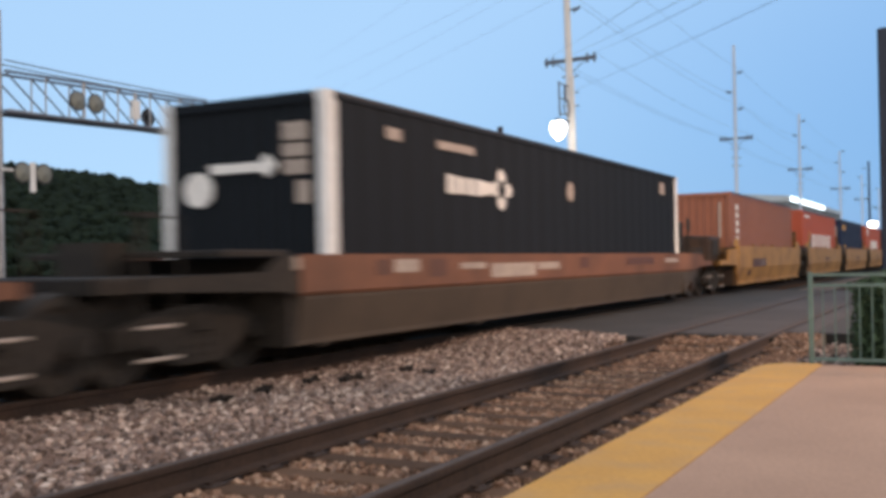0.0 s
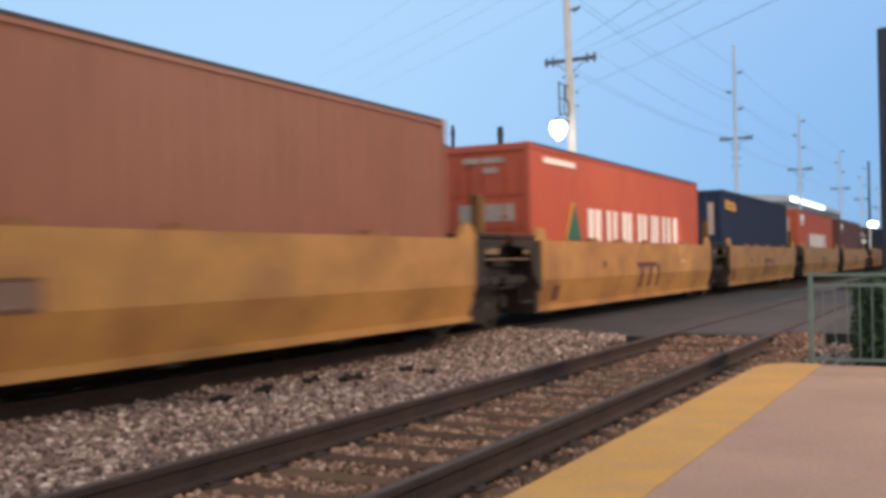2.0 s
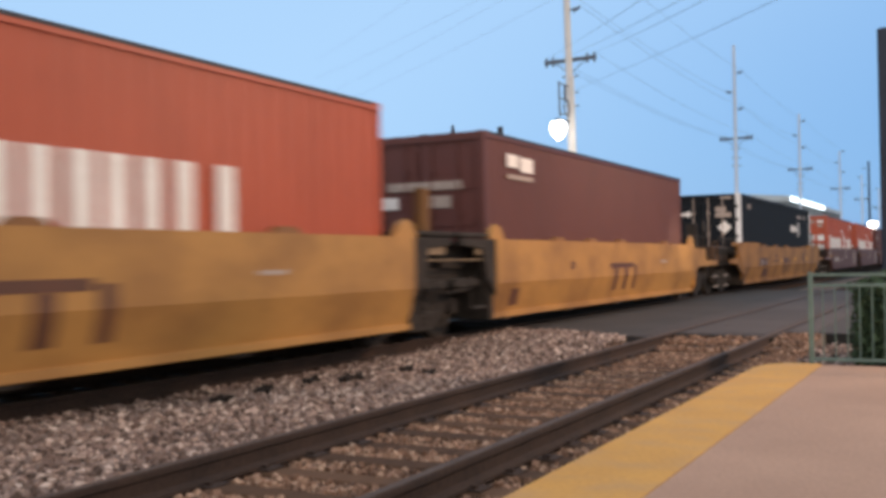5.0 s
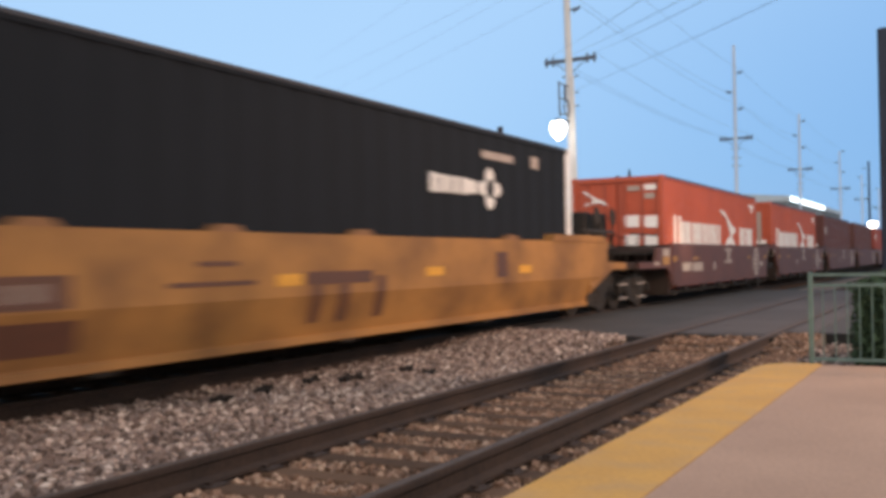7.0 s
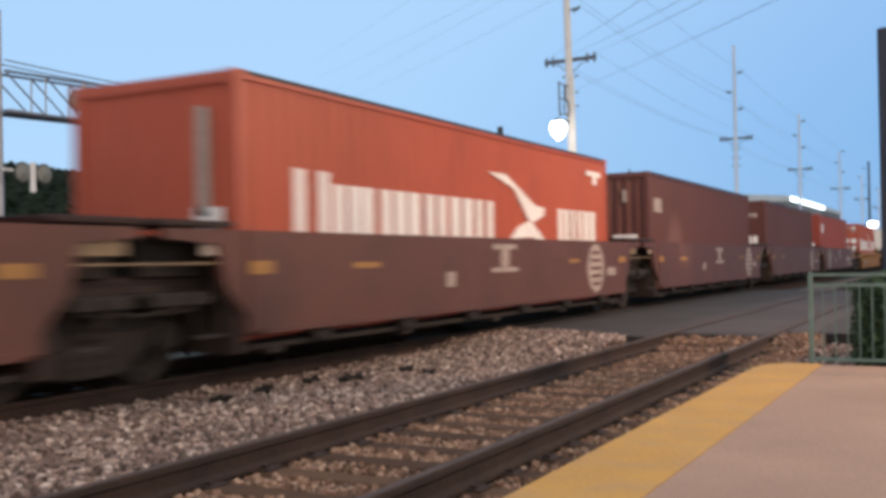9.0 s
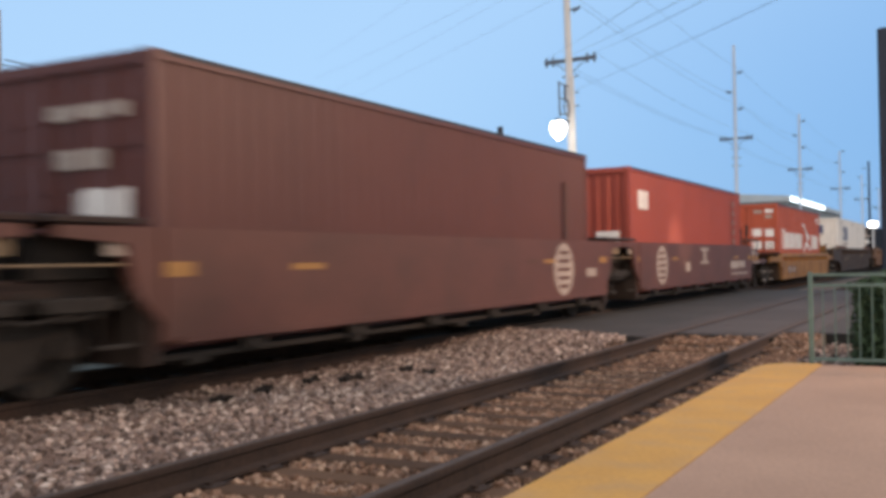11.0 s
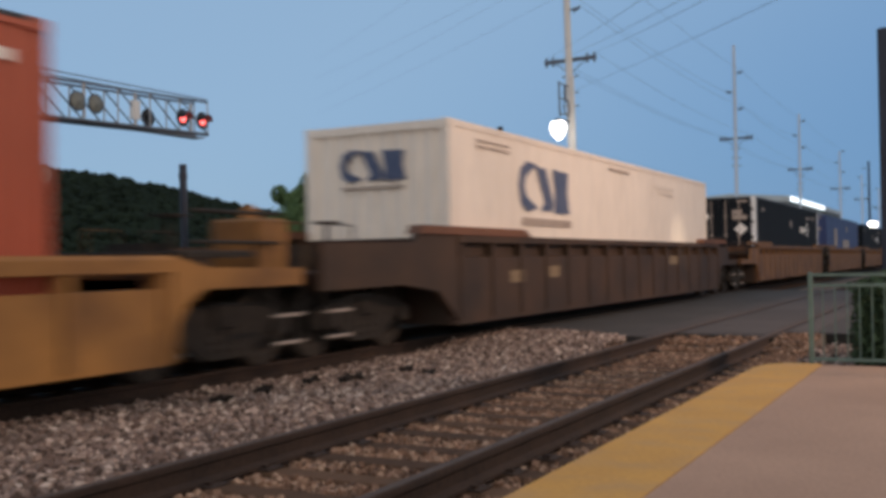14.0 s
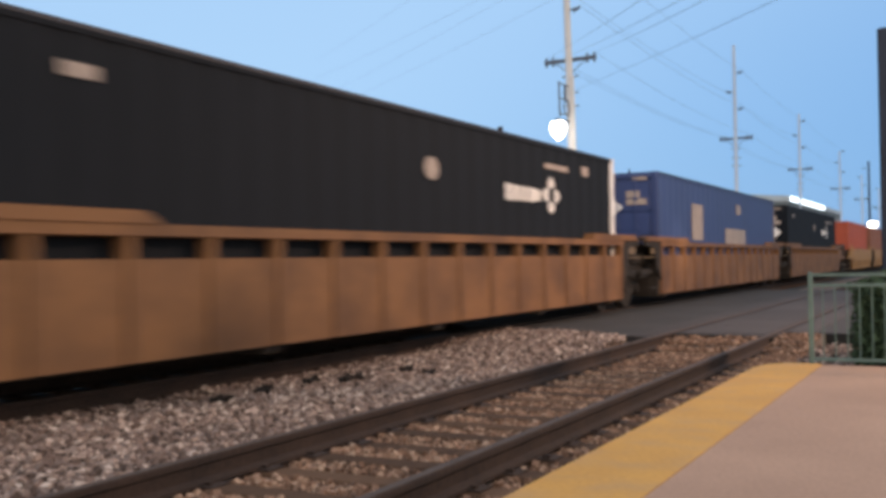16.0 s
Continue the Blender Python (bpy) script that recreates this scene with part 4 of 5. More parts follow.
UNITS = [
    dict(colour="tan", label="tan-brown ribbed container with white vertical lettering", marks=[(0.80, 1.15, 2.36 - 0.26 * i, 2.54 - 0.26 * i, "mark") for i in range(5)],
         end_marks=[(0.82, 0.90, 1.45, 2.6, "mark_grey"), (-0.85, -0.62, 2.38, 2.53, "mark_yellow")]),
    dict(colour="red", label="orange-red container with big white letters and a green triangle", end="doors", marks=[(0.66, 2.29, 2.60, 2.71, "mark")] + NAME_A,
         polys=[([(1.76, 1.19), (2.62, 1.19), (2.25, 1.90)], "mark_green"), ([(1.70, 1.19), (1.755, 1.19), (2.2, 1.92), (2.1, 1.94)], "mark_yellow")],
         end_marks=[(-0.1, 0.75, 2.58, 2.68, "mark_grey"), (0.3, 0.6, 2.4, 2.5, "mark_grey"), (-0.2, 0.9, 1.52, 1.84, "mark_grey")], end_polys=[(disc(-0.85, 2.1, 0.16, 0.14), "mark_green")]),
    dict(colour="navy", label="navy blue container with a yellow name plate", marks=[(0.62, 1.55, 2.42, 2.47, "mark_dark")],
         polys=[([(0.48, 2.34), (0.48, 2.62), (1.88, 2.58), (2.06, 2.50), (2.06, 2.36), (1.88, 2.28)], "mark_yellow")], end_marks=[(0.76, 0.94, 1.52, 2.53, "mark_grey")]),
    dict(colour="red", label="orange-red container with big white letters and a white panel", marks=NAME_A2 + [(0.58, 1.78, 2.36, 2.70, "mark"), (0.58, 1.8, 2.22, 2.29, "mark")],
         polys=[([(2.40, 1.16), (3.12, 1.16), (2.8, 1.84)], "mark_green"), ([(2.33, 1.16), (2.395, 1.16), (2.75, 1.86), (2.65, 1.88)], "mark_yellow")],
         end_marks=[(0.70, 0.84, 1.3, 2.55, "mark_grey")], end_polys=[(disc(-0.55, 2.35, 0.18, 0.13), "mark_green")]),
    dict(colour="brown", label="dark brown container with a small white plate", end="doors", marks=[(0.9, 1.35, 2.40, 2.62, "mark"), (1.45, 2.0, 2.35, 2.60, "mark"), (0.9, 2.0, 2.2, 2.28, "mark_grey")],
         end_marks=[(-0.6, 0.8, 2.0, 2.14, "mark_grey"), (-0.7, -0.4, 1.7, 1.9, "mark"), (0.2, 0.6, 1.7, 1.9, "mark_grey")]),
]
for k, u in enumerate(UNITS):
    s = 33.05 + PITCH * k
    first, last = k == 0, k == 4
    well_car(s - 0.15, 12.75, 2.8 if first else 1.45, 3.0 if last else 1.35, "deep", "well_yellow", "weathered yellow articulated well wagon unit", Y5, [-1.75 if first else -1.72] + ([14.5] if last else []),
             bars=PLATE + [(1.6, 2.2, 0.50, 0.72, "mark_dark")] if first else UNIT_MARKS)
    container(s, 12.19, group=CG, rail="roofedge", **u)

well_car(113.9, 16.9, 3.2, 2.6, "deep", "well_ochre", "dull yellow stained single well wagon with sloping ends", "well wagons", (-1.6, 18.4), slant=1.2, raised=True,
         bars=[(7.37, 8.8, 0.92, 1.07, "mark_dark"), (7.5, 7.7, 0.48, 0.916, "mark_dark"), (8.07, 8.28, 0.47, 0.916, "mark_dark"), (8.9, 9.12, 0.48, 1.0, "mark_dark"), (6.86, 7.32, 0.92, 1.05, "mark_yellow"), (10.2, 10.7, 0.97, 1.09, "mark_yellow"),
               (13.4, 13.9, 0.95, 1.08, "mark_yellow"), (-2.3, -1.75, 0.96, 1.08, "well_ochre"), (3.2, 4.17, 0.44, 0.72, "mark_dark"), (2.55, 4.05, 0.82, 1.10, "mark_dark"), (2.75, 3.1, 0.88, 1.03, "mark_grey"), (3.3, 3.85, 0.88, 1.03, "mark_grey"), (5.2, 6.5, 0.95, 1.0, "mark_dark"), (5.6, 6.2, 1.15, 1.2, "mark_dark"), (12.5, 12.9, 0.9, 1.3, "mark_dark")])
container(114.1, 16.15, "black", "black long container with doors, white posts and a white emblem", CG, end="doors", posts="post", width=2.59, smooth=True, rail="roofedge",
          marks=dark_marks(10.51) + [(12.23, 13.43, 2.45, 2.57, "mark_grey"), (14.23, 14.52, 2.43, 2.64, "mark_grey"), (1.42, 1.79, 2.46, 2.62, "mark_grey")], polys=[(emblem(12.5, 1.97), "mark"), (hub(12.5, 1.97), "black")], end_marks=DARK_END, end_polys=DARK_END_POLY)

FRONT_PLATES = [(-0.85, -0.25, 1.20, 1.38, "mark_grey"), (-0.85, -0.25, 0.99, 1.194, "well_yellow"), (-1.6, -1.15, 0.98, 1.06, "mark_grey")]
REAR_PLATES = [(13.0, 13.45, 1.20, 1.38, "mark_grey"), (13.0, 13.45, 0.99, 1.194, "well_yellow"), (13.65, 14.15, 1.22, 1.28, "mark_grey"), (13.7, 14.1, 1.02, 1.15, "well_yellow"), (13.3, 14.4, 0.93, 0.98, "mark_grey"),
               (9.6, 12.07, 0.60, 0.66, "mark_grey")]
MAROON_UNITS = [
    dict(colour="red", label="orange-red container with big white letters and a white bird shape", end="doors", marks=NAME_B, polys=[(BIRD, "mark"), (BIRD_LOW, "mark")], end_marks=END_B, end_polys=[(BIRD_END, "mark"), (BIRD_END_LOW, "mark")]),
    dict(colour="red", label="orange-red container with big white letters and a plain end", marks=NAME_B, polys=[(BIRD, "mark"), (BIRD_LOW, "mark")], end_marks=[(0.66, 0.82, 1.35, 2.55, "mark_grey"), (0.62, 1.0, 1.22, 1.45, "mark")]),
    dict(colour="brown", label="dark brown container with a small white square", marks=[(0.4, 1.1, 1.95, 2.30, "mark_grey")], end_marks=[(0.3, 0.9, 1.15, 1.4, "mark"), (0.55, 0.65, 2.2, 2.5, "mark_grey")]),
    dict(colour="brown", label="brown container with white end plates", end="doors", marks=[(10.9, 11.1, 0.9, 2.3, "mark_dark")], end_marks=[(-0.2, 0.9, 2.3, 2.45, "mark_grey"), (0.2, 0.9, 1.3, 1.6, "mark"), (-0.1, 0.6, 1.8, 2.0, "mark_grey")]),
    dict(colour="crimson", label="red container with a short white name", marks=word([(0.66, 0.94), (0.97, 1.22)], 1.98, 2.42, t=0.42) + [(1.26, 1.42, 1.98, 2.42, "mark")] + [(10.9, 11.35, 2.42 - 0.3 * i, 2.62 - 0.3 * i, "tan") for i in range(5)], end_marks=[(0.4, 0.95, 1.2, 1.45, "mark")]),
]
for k, u in enumerate(MAROON_UNITS):
    s = 137.05 + PITCH * k - (0.3 if k == 4 else 0.0)
    first, last = k == 0, k == 4
    rounds = [(1.8, 0.98, 0.47)] if last else [(10.82 if k != 3 else 10.3, 0.98, 0.48)]
    mk = [(12.6 - b, 12.6 - a, c, d, e) for a, b, c, d, e in M_MARKS if a not in (11.52, 4.43)] + [(4.05, 4.45, 0.80, 1.03, "mark_grey")] if last else (M_MARKS if first else (M_MARKS[2:] if k != 3 else M_MARKS[6:]))
    well_car(s - 0.15, 12.75, 3.0 if first else 1.45, 3.0 if last else 1.35, "maroon", "well_maroon", "maroon articulated well wagon unit with a round white emblem", M5, [-1.85 if first else -1.72] + ([14.3] if last else []), ends="painted", bars=mk + (FRONT_PLATES if first else REAR_PLATES if last else []), rounds=rounds)
    container(s, 12.19, group=CG, rail="roofedge", **u)

well_car(217.2, 14.0, 2.8, 2.25, "low", "well_ochre", "dull yellow well wagon with low ribbed sides", "well wagons", (-1.3, 15.2), bars=[(1.33, 3.65, 0.46, 0.74, "mark_dark"), (1.42, 2.35, 0.50, 0.70, "mark_grey"), (2.65, 3.55, 0.50, 0.70, "mark_grey"), (4.2, 5.6, 1.12, 1.17, "mark_dark"), (7.0, 7.25, 0.55, 0.8, "mark_dark")])
container(217.8, 12.19, "red", "orange-red container with big white letters and a bird, doors facing forward", CG, end="doors", rail="roofedge", marks=NAME_B, polys=[(BIRD, "mark"), (BIRD_LOW, "mark")], end_marks=END_B, end_polys=[(BIRD_END, "mark"), (BIRD_END_LOW, "mark")])
well_car(237.1, 17.0, 3.5, 2.6, "ribbed", "well_brown", "rusty brown ribbed well wagon", "well wagons", (-1.9, 18.4), raised=True, bars=[(1.9, 2.5, 0.8, 1.0, "data_plate"), (3.6, 4.1, 0.85, 1.05, "data_plate"), (11.6, 12.5, 1.0, 1.2, "data_plate")])
CRESCENT = [(2.55, 2.10), (2.66, 2.40), (2.95, 2.54), (3.45, 2.50), (3.1, 2.38), (2.86, 2.26), (2.80, 2.10), (2.88, 1.94), (3.1, 1.85), (3.42, 1.74), (2.95, 1.66), (2.66, 1.78)]
SLANT = [(3.36, 2.46), (3.80, 2.48), (4.16, 1.84), (4.06, 1.70), (3.56, 1.70), (3.72, 1.86)]
BOW = [(4.14, 2.48), (4.93, 2.46), (4.86, 2.08), (4.97, 1.68), (4.21, 1.67), (4.24, 2.06)]
container(237.2, 16.15, "white", "white long container with a dark blue emblem", CG, width=2.59, top=3.30, smooth=True, marks=[(2.70, 5.05, 1.42, 1.56, "mark_grey"), (0.95, 2.2, 2.70, 2.73, "mark_grey"), (0.95, 2.2, 2.60, 2.64, "mark_grey"), (7.4, 8.8, 2.70, 2.76, "mark_grey"), (10.9, 12.6, 2.50, 2.60, "mark_pale"), (11.2, 12.6, 2.38, 2.44, "mark_pale")],
          polys=[(CRESCENT, "mark_blue"), (SLANT, "mark_blue"), (BOW, "mark_blue")],
          end_marks=[(-0.6, 0.5, 1.96, 2.0, "mark_grey")],
          end_polys=[([((a - 2.55) * 0.49 - 0.65, (b - 1.66) * 0.58 + 2.07) for a, b in q], "mark_blue") for q in (CRESCENT, SLANT, BOW)])

for k, (col, lab) in enumerate((("black", "black long container with doors, white posts and a white emblem"), ("blue", "blue long container with a white end emblem"), ("black", "black long container with a white emblem"))):
    s = 260.75 + 19.55 * k
    first, last = k == 0, k == 2
    well_car(s - 0.4, 16.6, 3.2 if first else 1.5, 3.0 if last else 1.4, "slotted", "well_tan", "faded yellow ribbed well wagon unit", "ribbed wagon units", [-1.7] + ([18.3] if last else []), raised=True)
    container(s, 16.15, col, lab, CG, end="doors", posts="post" if k == 0 else None, width=2.59, top=3.30, smooth=True, rail="roofedge",
              marks=dark_marks(10.47) + [(12.23, 13.37, 2.48, 2.58, "mark_grey"), (14.17, 14.5, 2.47, 2.66, "mark_grey"), (1.3, 1.7, 2.47, 2.60, "mark_grey")] if k != 1 else [(3.4, 4.6, 1.3, 2.3, "mark_grey"), (9.3, 9.9, 2.2, 2.5, "mark_grey"), (7.6, 10.6, 1.2, 1.7, "mark_grey")],
              polys=[(emblem(12.5, 2.0), "mark"), (hub(12.5, 2.0), "black"), (disc(7.9, 2.16, 0.2, 0.17), "mark_grey")] if k != 1 else [], end_marks=DARK_END, end_polys=DARK_END_POLY if k != 1 else [([(-0.9, 2.1), (-0.6, 2.35), (0.1, 2.35), (0.4, 2.1), (0.1, 1.85), (-0.6, 1.85)], "mark")])

for k, col in enumerate(("red", "tan", "brown", "red")):
    s = 323.5 + PITCH * k
    well_car(s - 0.15, 12.75, 2.8 if k == 0 else 1.45, 1.35, "deep", "well_yellow", "weathered yellow articulated well wagon unit", Y5, [-1.75])
    container(s, 12.19, col, "%s container far along the train" % {"red": "orange-red", "tan": "tan-brown", "brown": "dark brown"}[col], CG)


# ---- platform, fence, hedge, post ----
single("platform", Shape().box(-1.40, 9.0, -12, 10.95, -0.62, 0.03), CONCRETE, "pinkish concrete station platform", "platform", kind="structure")
single("platform_edge", Shape().prism([(-2.0, -12), (-1.403, -12), (-1.403, 11.02), (-1.72, 11.06), (-1.93, 10.85), (-2.0, 10.5)], "z", -0.62, 0.034), TACTILE, "worn yellow painted platform edge strip", "platform edge", kind="structure")
single("gravel_verge", Shape().box(-1.95, 12.0, 10.953, 14.2, -0.62, -0.14), STONE_BED, "brown gravel strip beyond the platform end", "verge", kind="structure")


def fence():
    f = thing("fence", pose(-1.54, 11.25, -0.14), "green-grey metal fence across the platform end", "fence")
    L, H = 3.4, 1.12
    for x in (0.0, 1.7, 3.4):
        part("post", Shape().slab(x - 0.024, x + 0.024, -0.024, 0.024, 0, H, 0.006), FENCE, f)
    for z in (0.20, H - 0.14, H - 0.03):
        part("rail", Shape().box(0.03, L - 0.03, -0.016, 0.016, z - 0.015, z + 0.015), FENCE, f)
    picket = Shape().rod((0, 0, 0.20), (0, 0, H - 0.14), 0.007, 6).mesh("picket")
    for k in range(1, 28):
        if abs(k * 0.12 - 1.7) > 0.05:
            part("picket", picket, FENCE, f, at=pose(k * 0.12, 0, 0))
    return f


fence()


def leaf_cloud(points, size, rng):
    """Small folded leaves, one at each point."""
    v, fc = [], []
    for (x, y, z) in points:
        s = size * rng.uniform(0.6, 1.3)
        q = Euler((rng.uniform(0, 6.28), rng.uniform(0, 6.28), rng.uniform(0, 6.28))).to_matrix()
        o = len(v)
        for p in ((-s, 0, 0), (0, -0.5 * s, 0.15 * s), (s, 0, 0), (0, 0.5 * s, 0.15 * s)):
            w = q @ Vector(p)
            v.append((x + w.x, y + w.y, z + w.z))
        fc += [(o, o + 1, o + 2), (o, o + 2, o + 3)]
    me = bpy.data.meshes.new("leaves")
    me.from_pydata(v, [], fc)
    return me


def hedge():
    rng = random.Random(3)
    h = thing("hedge", pose(0.52, 12.6, -0.14), "dark green clipped hedge behind the fence", "hedge")
    pts = []
    for _ in range(7000):
        x, y, z = rng.uniform(-1.65, 2.6), rng.uniform(-0.55, 0.8), rng.uniform(0.0, 1.0)
        e = noise.noise((x * 1.6, y * 1.6, z * 1.6)) * 0.16
        if rng.random() < 0.75:
            k = rng.randrange(3)
            if k == 0:
                y = -0.55 + rng.uniform(-0.04, 0.1) + e
            elif k == 1:
                z = 1.0 + rng.uniform(-0.1, 0.04) + e
            else:
                x = -1.65 + rng.uniform(-0.04, 0.1) + e
        pts.append((x, y, z))
    part("foliage", leaf_cloud(pts, 0.045, rng), HEDGE_LEAF, h)
    part("inner_mass", Shape().slab(-1.5, 2.5, -0.42, 0.7, 0.0, 0.88, 0.1), HEDGE_LEAF, h)
    st = Shape()
    for k in range(9):
        st.rod((-1.4 + 0.45 * k, -0.1, 0), (-1.35 + 0.45 * k, -0.05, 0.5), 0.02, 6)
    part("stems", st, BARK, h)


hedge()
dp = thing("post", pose(-0.66, 13.85, -0.62), "dark blue square metal post beside the hedge", "post")
part("shaft", Shape().slab(-0.36, 0.1, -0.15, 0.15, 0.0, 4.62, 0.02), POST_DARK, dp)
part("foot_plate", Shape().slab(-0.46, 0.2, -0.25, 0.25, 0.0, 0.03, 0.01), POST_DARK, dp)

# scraps lying on the ballast
rng = random.Random(11)
for k, (x, y) in enumerate(((-6.49, 7.63), (-6.27, 9.52), (-6.58, 9.3), (-6.15, 10.65), (-5.68, 10.37), (-6.58, 8.44), (-6.3, 9.75))):
    s = Shape()
    for _ in range(5):
        a = rng.uniform(0, 3.14)
        dx, dy = 0.065 * math.cos(a), 0.065 * math.sin(a)
        cx, cy = rng.uniform(-0.05, 0.05), rng.uniform(-0.05, 0.05)
        s.rod((cx - dx, cy - dy, rng.uniform(0.0, 0.02)), (cx + dx, cy + dy, rng.uniform(0.03, 0.08)), 0.032, 5, 0.014)
    single("wood_scrap", s, SCRAP, "dark splintered wood scrap lying on ballast", "debris", "scraps on the ballast", m=pose(x, y, -0.168))


# ---- utility poles and wires ----
def wood_pole(name, y, height, main=False, thick=0.17):
    label = "tall timber utility pole, paled for haze, with crossarm" + (", lamp and cable bracket" if main else "")
    p = thing("utility_pole", pose(-15.41, y, -0.62, 0, -1.0, 0) if main else pose(-15.5, y, -0.62), label, "utility pole", "poles along the railway")
    b = 0.62
    part("shaft", Shape().rod((0, 0, 0), (0, 0, height + b), thick * 1.15, 12, thick * 0.75), POLE if main else POLE_HAZY, p)
    arm = Shape().slab(-1.2, 1.2, 0.14, 0.26, 9.9 + b, 10.05 + b, 0.01)
    a = part("crossarm", arm, ARM_WOOD, p)
    part("brace", Shape().rod((-0.75, 0.2, 9.93 + b), (0, 0.17, 9.35 + b), 0.02, 6).rod((0.75, 0.2, 9.93 + b), (0, 0.17, 9.35 + b), 0.02, 6), ARM_WOOD, a)
    ins = Shape().lathe([(0.02, 0), (0.06, 0.03), (0.04, 0.06), (0.06, 0.09), (0.03, 0.14)], (0, 0, 0), "z", 8).mesh("insulator")
    for x in (-1.12, -0.8, 0.8, 1.12):
        part("insulator", ins, ARM_WOOD, a, at=pose(x, 0.2, 10.05 + b))
        part("insulator", ins, ARM_WOOD, a, at=pose(x, 0.2, 9.9 + b, 180))
    for z, sx in ((14.8, 1), (13.4, -1), (12.1, 1)):
        ia = Shape().rod((0, 0, z + b), (sx * 0.55, 0, z + 0.1 + b), 0.035, 6).rod((sx * 0.3, 0, z - 0.05 + b), (sx * 0.62, 0, z + 0.12 + b), 0.06, 8)
        part("post_insulator", ia, ARM_WOOD, p)
    for z in (9.2, 8.5, 7.9):
        part("step_bolt", Shape().rod((0.1, 0, z + b), (0.38, 0.1, z + b), 0.03, 6), ARM_WOOD, p)
        part("step_bolt", Shape().rod((-0.1, 0, z + b), (-0.35, 0.1, z + 0.05 + b), 0.03, 6), ARM_WOOD, p)
    if main:
        cage = Shape()
        for z in (8.75, 8.1, 7.45):
            cage.rod((0.0, -0.1, z + b), (0.0, -1.3, z + b), 0.03, 6)
        cage.rod((0, -1.3, 8.8 + b), (0, -1.3, 7.3 + b), 0.04, 6).rod((0, -0.6, 8.75 + b), (0, -0.6, 8.1 + b), 0.05, 8)
        cage.chain([(0.05, -0.6 - 0.35 * math.cos(k * 0.52), 7.75 + b + 0.3 * math.sin(k * 0.52)) for k in range(13)], 0.025)
        part("cable_bracket", cage, ARM_WOOD, p)
        part("conduit", Shape().rod((0.2, -0.12, 0), (0.2, -0.12, 9.2 + b), 0.06, 8), POLE, p)
        lamp = part("luminaire", Shape().rod((0, -0.1, 7.2 + b), (0, -1.45, 7.15 + b), 0.04, 8).lathe([(0.1, 0.42), (0.2, 0.3), (0.24, 0.2)], (0, -1.55, 6.75 + b), "z", 12), ARM_WOOD, p)
        # lens enlarged, its shape standing in for the glare around the lamp
        part("lens", Shape().lathe([(0.04, -0.52), (0.2, -0.34), (0.34, -0.06), (0.32, 0.1), (0.24, 0.24)], (0, -1.55, 6.78 + b), "z", 14), LAMP_GLOW, lamp, "brightly lit lamp lens", True)
    return p


POLES = [(41.7, 17.0), (76.3, 16.9), (107.6, 15.6), (142.6, 14.9), (172.0, 13.8), (205.0, 13.5)]
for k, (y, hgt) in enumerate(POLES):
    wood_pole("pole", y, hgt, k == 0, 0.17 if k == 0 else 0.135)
dark = thing("utility_pole", pose(-15.5, 184.7, -0.62), "thin dark pole far along the railway", "utility pole", "poles along the railway")
part("shaft", Shape().rod((0, 0, 0), (0, 0, 17.6), 0.22, 10, 0.16), POST_DARK, dark)


def sag_wire(a, b, sag, r=0.011):
    n = 14
    pts = []
    for i in range(n + 1):
        f = i / n
        p = Vector(a).lerp(Vector(b), f)
        p.z -= sag * 4 * f * (1 - f)
        pts.append(p)
    single("overhead_wire", Shape().chain(pts, r, 5), WIRE, "thin overhead cable", "cable", "overhead wires")


for (y0, _), (y1, _) in zip(POLES, POLES[1:4]):
    for x in (-1.12, -0.8, 1.12):
        sag_wire((-15.5 + x, y0 + 0.2, 10.15), (-15.5 + x, y1 + 0.2, 10.15), 0.35, 0.007)
    for z, sx in ((14.85, 1), (13.45, -1), (12.15, 1)):
        sag_wire((-15.5 + sx * 0.62, y0, z), (-15.5 + sx * 0.62, y1, z), 0.3, 0.008)
for a, b in (((-16.6, 41.9, 10.2), (-5.7, 18.5, 6.1)), ((-15.6, 41.9, 10.2), (-5.2, 18.7, 6.0)), ((-14.4, 41.9, 10.2), (-4.7, 18.8, 6.0)), ((-15.3, 41.7, 8.6), (-3.5, 19.1, 5.9))):
    a, b = Vector(a), Vector(b)
    sag_wire(a, a + (b - a) * 2.4, 0.2, 0.0055)
# these four spans are placed to fit the camera's view and reach no pole
for a, b in (((-33.6, 48.3, 13.0), (-15.6, 29.8, 10.9)), ((-33.7, 48.4, 12.0), (-15.8, 30.1, 9.6)), ((-33.9, 48.6, 10.8), (-15.9, 30.2, 9.1)), ((-33.9, 48.7, 10.0), (-15.9, 30.3, 8.4))):
    a, b = Vector(a), Vector(b)
    sag_wire(a, a + (b - a) * 2.0, 0.2, 0.0028)


